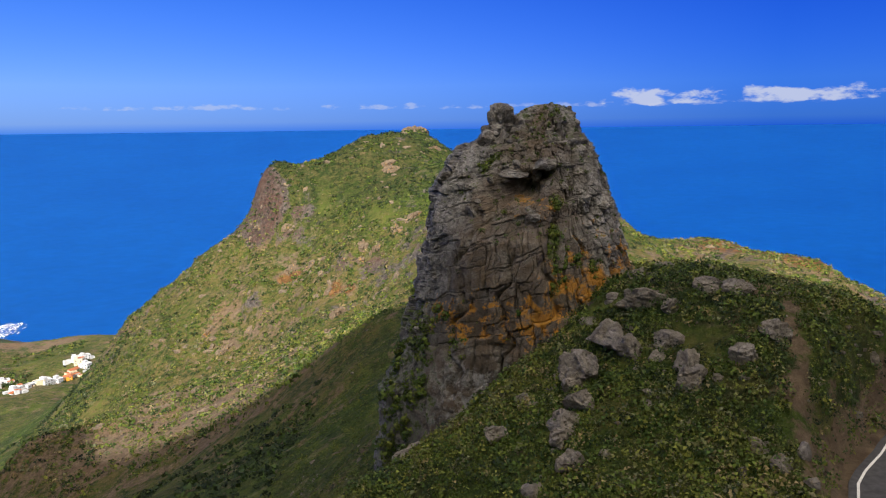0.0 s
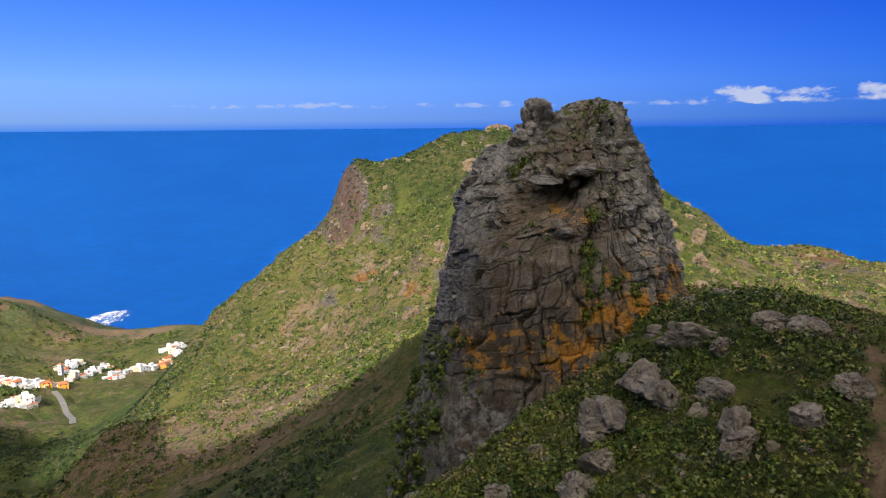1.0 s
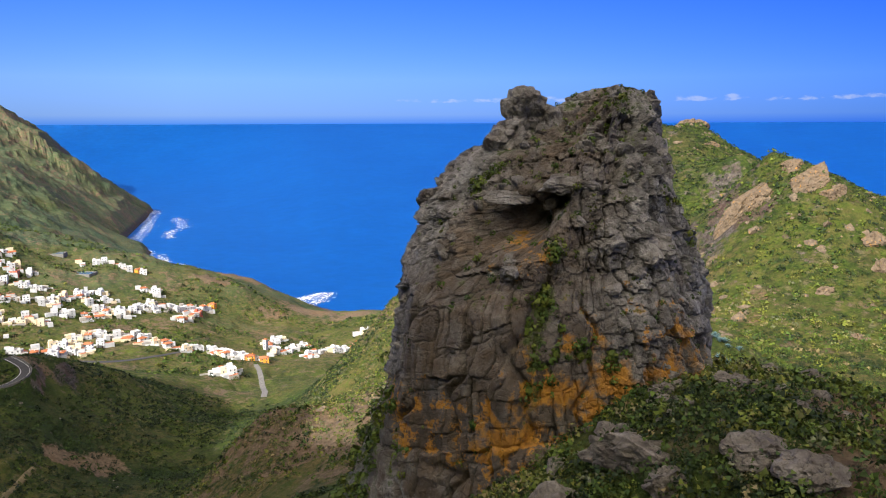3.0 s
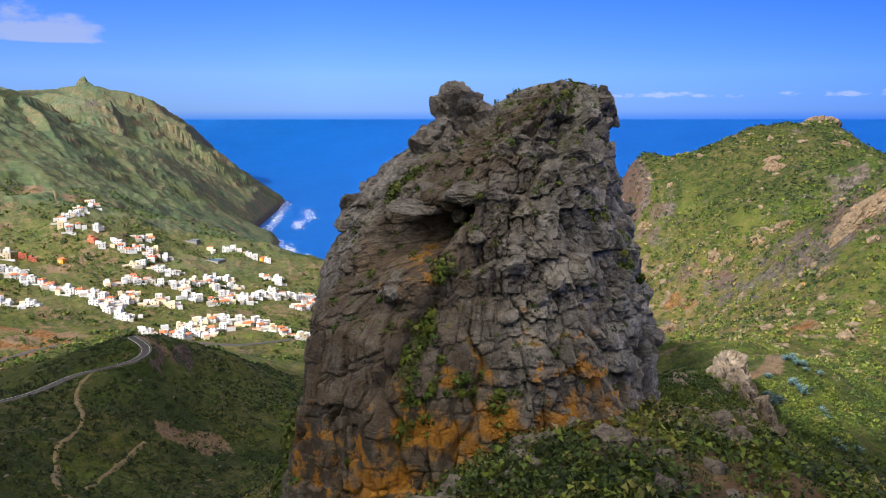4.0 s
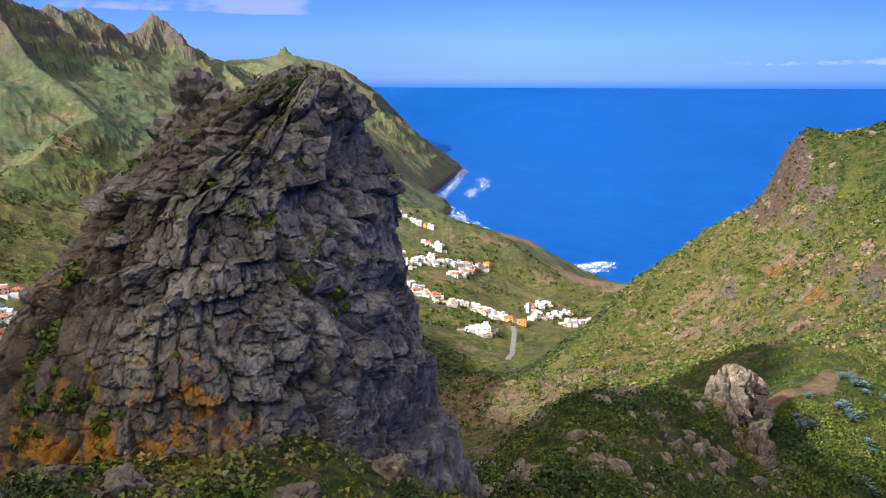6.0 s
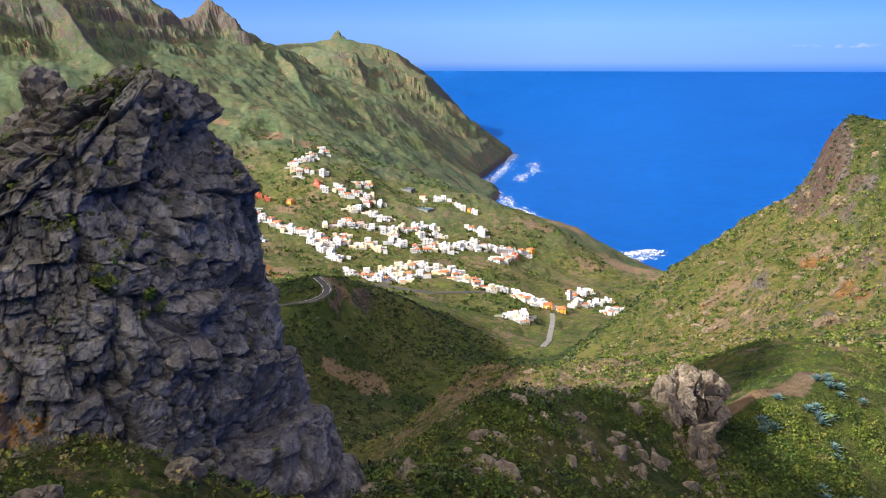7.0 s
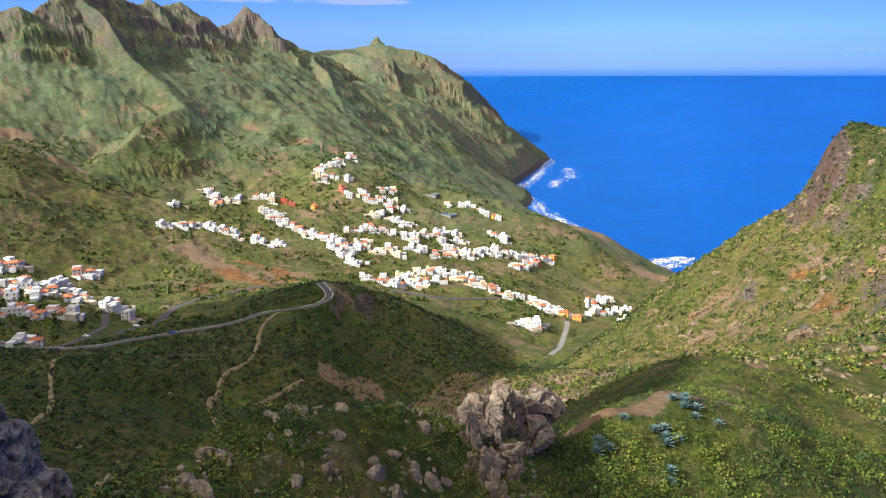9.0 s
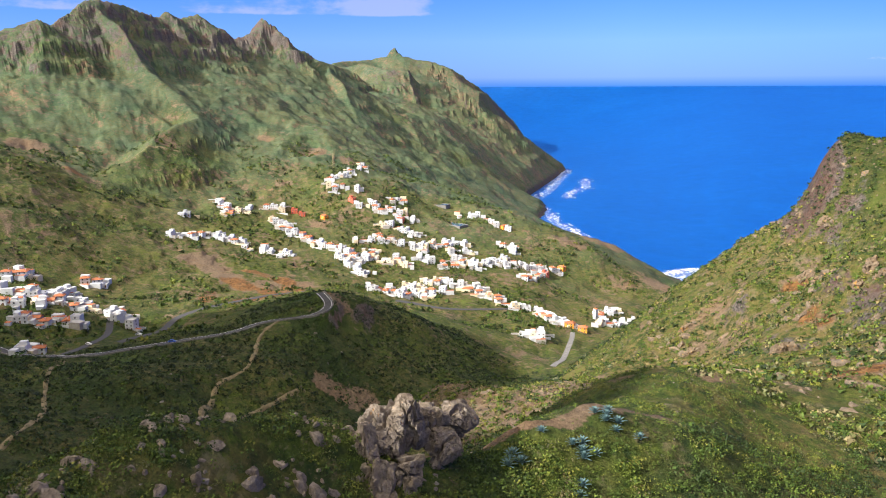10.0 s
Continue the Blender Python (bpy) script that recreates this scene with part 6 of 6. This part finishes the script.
def house(w, d, storeys, wall_mat, roof, label, annex=False, balcony=False):
    """A village house on a footing that runs down into the slope."""
    thing = tagged(new("house"), label, "house", "houses of the village")
    h = TALL * storeys
    boxes = [(-w / 2, w / 2, -d / 2, d / 2, -5.0, h)]
    if annex:
        boxes.append((w / 2 - 0.01, w / 2 + w * 0.45, -d / 2 + 0.6, d / 2 - 0.8, -5.0, h - 2.6))
    part("wall", box_mesh("wall", boxes, wall_mat), thing)
    if roof == "flat":
        t = 0.22
        part("roof", box_mesh("roof", [(-w / 2 + t, w / 2 - t, -d / 2 + t, d / 2 - t, h, h + 0.12)], FLAT_ROOF), thing)
        part("parapet", box_mesh("parapet", [(-w / 2, w / 2, -d / 2, -d / 2 + t, h, h + 0.75), (-w / 2, w / 2, d / 2 - t, d / 2, h, h + 0.75), (-w / 2, -w / 2 + t, -d / 2 + t, d / 2 - t, h, h + 0.75), (w / 2 - t, w / 2, -d / 2 + t, d / 2 - t, h, h + 0.75)], wall_mat), thing)
        if w > 7.4:
            part("roof_room", box_mesh("roof_room", [(-w / 2 + 0.5, -w / 2 + 3.4, -1.4, d / 2 - 0.4, h, h + 2.3)], wall_mat), thing)
    else:
        part("roof", hip_mesh("roof", w, d, h + 0.18, d * 0.24, 0.35, TILE_ROOF, roof == "gable"), thing)
        part("chimney", box_mesh("chimney", [(w * 0.22, w * 0.22 + 0.5, 0.2, 0.7, h, h + d * 0.24 + 0.5)], wall_mat), thing)
    per = max(2, int(w / 2.8))
    for s in range(storeys):
        for k in range(per):
            x = -w / 2 + w * (k + 0.5) / per
            if s == 0 and k == per // 2:
                part("door", SHARED["door"], thing, m=pose(x, -d / 2, 0.05))
                continue
            win = part("window", SHARED["window"], thing, m=pose(x, -d / 2, 1.5 + TALL * s))
            part("pane", SHARED["pane"], win)
        win = part("window", SHARED["window"], thing, m=pose(w / 2 if not annex else -w / 2, 0, 1.5 + TALL * s, 0, 0, 90 if not annex else -90))
        part("pane", SHARED["pane"], win)
    if balcony:
        part("balcony", box_mesh("balcony", [(-w / 3, w / 3, -d / 2 - 1.1, -d / 2, 2.35, 2.5), (-w / 3, w / 3, -d / 2 - 1.1, -d / 2 - 0.98, 2.5, 3.4)], wall_mat), thing)
    return thing


KINDS = [
    house(7.6, 6, 2, WHITE_WALL, "flat", "whitewashed two-storey house with a flat roof terrace"),
    house(6, 5.5, 1, WHITE_WALL, "flat", "small whitewashed flat-roofed house"),
    house(8.4, 6, 2, WHITE_WALL, "flat", "wide whitewashed house with a lower annex", annex=True),
    house(6.8, 5.6, 2, WHITE_WALL, "hip", "white house with a red clay tile roof"),
    house(8.4, 5.6, 1, WHITE_WALL, "gable", "low white cottage with a red tiled gable roof"),
    house(6.4, 6, 3, WHITE_WALL, "flat", "tall white three-storey house with a balcony", balcony=True),
    house(7.5, 6, 2, CREAM_WALL, "flat", "cream rendered house with a flat roof"),
    house(7.5, 6, 2, ORANGE_WALL, "hip", "bright orange house with a tiled roof"),
    house(7.5, 6, 2, RED_WALL, "flat", "dark red rendered flat-roofed house"),
    house(6.5, 5.5, 1, GREY_WALL, "flat", "unplastered grey block house with a flat roof"),
]
USUAL = [0, 0, 0, 1, 1, 2, 2, 3, 4, 5, 4, 6, 0, 1, 3, 9, 3]
# streets: houses in a row between two places in plan (x, y, x, y, how many, spread)
STREETS = [
    (-797, 531, -877, 643, 9, 5), (-789, 526, -760, 560, 4, 5), (-827, 399, -778, 401, 7, 4), (-776, 393, -793, 431, 4, 5), (-792, 444, -775, 466, 5, 6), (-762, 442, -692, 438, 10, 7), (-692, 438, -629, 460, 10, 7), (-629, 460, -595, 472, 6, 7), (-610, 450, -557, 452, 6, 5),
]
STREETS_2 = [
    (-735, 548, -690, 587, 9, 8), (-742, 592, -740, 612, 3, 4), (-690, 548, -648, 568, 7, 8), (-641, 522, -615, 550, 7, 8), (-618, 487, -573, 508, 9, 8), (-612, 544, -621, 613, 9, 7), (-586, 534, -563, 558, 6, 8), (-660, 500, -640, 530, 4, 9), (-582, 572, -551, 586, 6, 6), (-551, 586, -563, 636, 7, 6), (-548, 615, -533, 681, 10, 6), (-512, 612, -522, 658, 5, 5), (-600, 575, -590, 605, 4, 5),
]
STREETS_3 = [
    (-516, 422, -490, 443, 6, 5), (-490, 443, -503, 488, 8, 6), (-531, 500, -497, 530, 9, 7), (-497, 530, -445, 524, 8, 5), (-484, 463, -488, 490, 5, 5), (-427, 548, -370, 545, 8, 6), (-437, 529, -419, 554, 4, 5), (-385, 589, -392, 640, 6, 6), (-410, 623, -425, 660, 4, 5), (-367, 482, -352, 492, 5, 5), (-356, 598, -346, 655, 7, 4), (-340, 640, -334, 690, 4, 5), (-352, 690, -340, 700, 2, 3), (-664, 684, -632, 698, 4, 5), (-707, 672, -682, 687, 3, 5), (-603, 656, -577, 658, 3, 4),
]
STREETS_4 = [
    (-567, 147, -565, 166, 4, 5), (-515, 140, -532, 189, 8, 7), (-490, 138, -483, 186, 9, 6), (-462, 139, -446, 176, 7, 6), (-508, 150, -505, 180, 5, 6), (-567, 203, -562, 221, 3, 3), (-483, 196, -444, 210, 6, 4), (-403, 139, -400, 150, 2, 2), (-696, 301, -702, 345, 4, 4), (-712, 348, -666, 376, 8, 5), (-662, 386, -626, 404, 4, 3), (-764, 345, -762, 347, 1, 1),
]
used = set()
built = []
for row in STREETS + STREETS_2 + STREETS_3 + STREETS_4:
    x0, y0, x1, y1, count, spread = row
    face = math.degrees(math.atan2(y1 - y0, x1 - x0))
    count = round(count * 0.98)
    for k in range(count):
        for _ in range(6):
            u = (k + 0.5 + rng.uniform(-0.3, 0.3)) / count
            x, y = x0 + (x1 - x0) * u + rng.normal() * spread * 0.6, y0 + (y1 - y0) * u + rng.normal() * spread * 0.6
            if all((x - p) ** 2 + (y - q) ** 2 > 22 for p, q in built):
                break
        else:
            continue
        built.append((x, y))
        kind = USUAL[rng.integers(len(USUAL))]
        m = pose(x, y, ground_at(x, y) - 0.5, 0, 0, 53 + (face % 90 - 45) * 0.5 + rng.choice((0, 0, -90)) + rng.uniform(-8, 8))
        if kind in used:
            copy_thing(KINDS[kind], m)
        else:
            KINDS[kind].matrix_basis = m
            used.add(kind)
for kind, x, y, turn in ((7, -366, 552, 40), (7, -377, 548, 30), (8, -745, 540, 20), (8, -772, 476, 60), (8, -764, 482, 60), (7, -729, 494, 10), (7, -640, 694, 80), (8, -524, 655, 20), (7, -534, 690, 10), (8, -690, 575, 30), (6, -516, 470, 60), (7, -334, 651, 20), (6, -342, 688, 20)):
    m = pose(x, y, ground_at(x, y) - 0.5, 0, 0, turn)
    if kind in used:
        copy_thing(KINDS[kind], m)
    else:
        KINDS[kind].matrix_basis = m
        used.add(kind)
for kind, ob in enumerate(KINDS):
    if kind not in used:
        ob.matrix_basis = pose(-470 - 9 * kind, 200, ground_at(-470 - 9 * kind, 200) + 0.5)


tx, ty = [], []
for x, y in built:
    for _ in range(3):
        a, b = rng.uniform(0, 6.28), rng.uniform(6, 16)
        tx.append(x + b * math.cos(a)), ty.append(y + b * math.sin(a))
tx, ty = np.array(tx), np.array(ty)
ok = np.array([all((a - p) ** 2 + (b - q) ** 2 > 20 for p, q in built) for a, b in zip(tx, ty)])
tx, ty = tx[ok], ty[ok]
foliage("garden_trees", rng, tx, ty, 0.9 + 1.5 * rng.random(len(tx)) ** 2, 1.0 + 0.6 * rng.random(len(tx)), 16, kinds_for(rng, tx, ty, 0.18, 0.14), "dark green garden trees between the houses", 0.5, "trees")


def outbuildings():
    """Sheds, annexes and garden walls packed between the houses."""
    v, f, mats = [], [], []
    for x, y in built:
        for _ in range(2):
            a, b = rng.uniform(0, 6.28), rng.uniform(4.5, 9)
            cx, cy, turn = x + b * math.cos(a), y + b * math.sin(a), radians(53 + rng.uniform(-12, 12))
            w, d, h = rng.uniform(1.6, 4.2), rng.uniform(1.4, 2.8), rng.uniform(1.8, 4.4)
            if rng.random() < 0.3:
                w, d, h = rng.uniform(4, 7), 0.25, 1.4
            g, k, skin = ground_at(cx, cy), len(v), rng.choice((0, 0, 0, 1, 2))
            for z, s in ((g - 3, 1), (g + h, 1)):
                for ux, uy in ((-1, -1), (1, -1), (1, 1), (-1, 1)):
                    px, py = ux * w, uy * d
                    v.append((cx + px * math.cos(turn) - py * math.sin(turn), cy + px * math.sin(turn) + py * math.cos(turn), z))
            f += [(k, k + 1, k + 5, k + 4), (k + 1, k + 2, k + 6, k + 5), (k + 2, k + 3, k + 7, k + 6), (k + 3, k, k + 4, k + 7), (k + 4, k + 5, k + 6, k + 7)]
            mats += [skin] * 4 + [3 if rng.random() < 0.3 else 4 if rng.random() < 0.6 else skin]
    me = bpy.data.meshes.new("outbuildings")
    me.from_pydata(v, [], f)
    for m in (WHITE_WALL, CREAM_WALL, GREY_WALL, TILE_ROOF, FLAT_ROOF):
        me.materials.append(m)
    me.polygons.foreach_set("material_index", np.array(mats, np.int32))
    return tagged(new("outbuildings", me), "white sheds, annexes and garden walls among the houses", "outbuildings", kind="stuff")


outbuildings()


def bell_tower(x, y):
    thing = tagged(new("bell_tower"), "slim white square tower rising above the houses", "tower")
    thing.location = (x, y, ground_at(x, y))
    part("wall", box_mesh("wall", [(-1.8, 1.8, -1.8, 1.8, -4, 9.5)], WHITE_WALL), thing)
    part("cornice", box_mesh("cornice", [(-2.0, 2.0, -2.0, 2.0, 9.5, 9.9)], WHITE_WALL), thing)
    part("roof", hip_mesh("roof", 3.6, 3.6, 10.0, 1.2, 0.15, TILE_ROOF), thing)
    for z in (3, 5.6, 8):
        win = part("window", SHARED["window"], thing, m=pose(0, -1.8, z))
        part("pane", SHARED["pane"], win)
        win = part("window", SHARED["window"], thing, m=pose(1.8, 0, z, 0, 0, 90))
        part("pane", SHARED["pane"], win)


bell_tower(-408, 612)


def reservoir(x, y, w, d, turn):
    thing = tagged(new("reservoir"), "open concrete water tank on the hillside", "water tank")
    thing.matrix_basis = pose(x, y, ground_at(x, y) + 0.4, 0, 0, turn)
    part("wall", box_mesh("wall", [(-w, w, -d, -d + 0.5, -5, 1.2), (-w, w, d - 0.5, d, -5, 1.2), (-w, -w + 0.5, -d + 0.5, d - 0.5, -5, 1.2), (w - 0.5, w, -d + 0.5, d - 0.5, -5, 1.2)], CONCRETE), thing)
    part("tank_water", box_mesh("tank_water", [(-w + 0.5, w - 0.5, -d + 0.5, d - 0.5, -4, 0.7)], POND), thing)


POND = simple("tank_water", (0.05, 0.09, 0.09), (0.08, 0.13, 0.12), 0.2, 0.2)
reservoir(-740, 668, 11, 7, 30)
reservoir(-668, 640, 13, 8, 15)


# ---- surf ----
def surf(name, line, wide, count, seed, label):
    """Broken foam: many small ragged patches along a line on the water."""
    r = np.random.default_rng(seed)
    vs, fs, k = [], [], 0
    line = np.array(curve(line, 20.0))
    for _ in range(count):
        i = r.integers(len(line) - 1)
        c = line[i] + r.random() * (line[i + 1] - line[i]) + r.normal(size=2) * wide * 0.8
        run = line[i + 1] - line[i]
        s = wide * 0.22 * r.uniform(0.25, 1.2) ** 1.5
        a = np.sort(r.uniform(0, 6.28, 9))
        turn = math.atan2(run[1], run[0]) + r.normal() * 0.5
        ring = np.stack([np.cos(a) * s * 2.6, np.sin(a) * s * 0.6], -1) * r.uniform(0.5, 1.2, (9, 1))
        ring = ring @ np.array([[math.cos(turn), math.sin(turn)], [-math.sin(turn), math.cos(turn)]])
        z = 0.25 + 0.004 * (_ % 60)
        vs += [(*c, z + 0.15)] + [(*(c + q), z) for q in ring]
        fs += [(k, k + 1 + j, k + 1 + (j + 1) % 9) for j in range(9)]
        k += 10
    me = tri_mesh(name, np.array(vs), np.array(fs), FOAM_MAT)
    return tagged(new(name, me), label, "surf", kind="stuff")


surf("surf", [(-540, 925), (-573, 938), (-582, 975), (-590, 1030)], 8, 300, 7, "second line of white surf in the small bay")
surf("surf", [(-600, 935), (-608, 960), (-607, 990), (-604, 1025)], 8, 320, 1, "white surf breaking in the small bay")
surf("surf", [(-620, 955), (-760, 1010), (-860, 1075)], 3, 90, 2, "line of white surf outside the bay")
surf("surf", [(-880, 1080), (-1040, 1160), (-1265, 1310), (-1360, 1440), (-1550, 1665), (-1700, 1850)], 10, 900, 3, "white surf along the foot of the cliffs")
surf("surf", [(-1240, 1400), (-1320, 1490), (-1337, 1545), (-1500, 1720)], 12, 160, 4, "foam round rocks off the cliffs")



# ---- parked cars ----
def car(x, y, turn, paint, label):
    thing = tagged(new("car"), label, "car")
    thing.matrix_basis = pose(x, y, ground_at(x, y) + 0.15, 0, 0, turn)
    bm = bmesh.new()
    for z0, z1, l0, l1, w in ((0.3, 0.85, 2.05, 2.05, 0.85), (0.85, 1.42, 1.35, 0.85, 0.72)):
        v = [bm.verts.new((sx * (l0 if k == 0 else l1) - (0.2 if z0 > 0.5 else 0), sy * (w if k == 0 else w * 0.9), z)) for k, z in enumerate((z0, z1)) for sx, sy in ((-1, -1), (1, -1), (1, 1), (-1, 1))]
        for f in ((3, 2, 1, 0), (4, 5, 6, 7), (0, 1, 5, 4), (1, 2, 6, 5), (2, 3, 7, 6), (3, 0, 4, 7)):
            bm.faces.new([v[i] for i in f])
    bmesh.ops.bevel(bm, geom=bm.edges[:], offset=0.08, segments=2, affect="EDGES")
    me = bpy.data.meshes.new("body")
    bm.to_mesh(me)
    bm.free()
    me.materials.append(paint)
    part("body", me, thing)
    part("windscreen", box_mesh("windscreen", [(-1.3, 0.85, -0.735, 0.735, 0.95, 1.3)], PANE), thing)
    tyre = bpy.data.meshes.new("wheel")
    bm = bmesh.new()
    bmesh.ops.create_cone(bm, cap_ends=True, segments=14, radius1=0.32, radius2=0.32, depth=0.2, matrix=Matrix.Rotation(math.pi / 2, 4, "X"))
    bm.to_mesh(tyre)
    bm.free()
    tyre.materials.append(ASPHALT)
    for sx in (-1.25, 1.25):
        for sy in (-0.8, 0.8):
            part("wheel", tyre, thing, m=pose(sx, sy, 0.32))


BLUE_PAINT = simple("blue_paint", (0.03, 0.08, 0.30), (0.04, 0.10, 0.36), 2.0, 0.3)
car(-342.5, 206.0, 62, BLUE_PAINT, "small blue car standing on the valley road")
car(-404, 174, 35, LINE_PAINT, "small white car standing on the side road")
car(-418, 206, 50, LINE_PAINT, "small white car standing on the upper road")
car(-430, 540, 80, RED_WALL, "small red car standing on the village road")
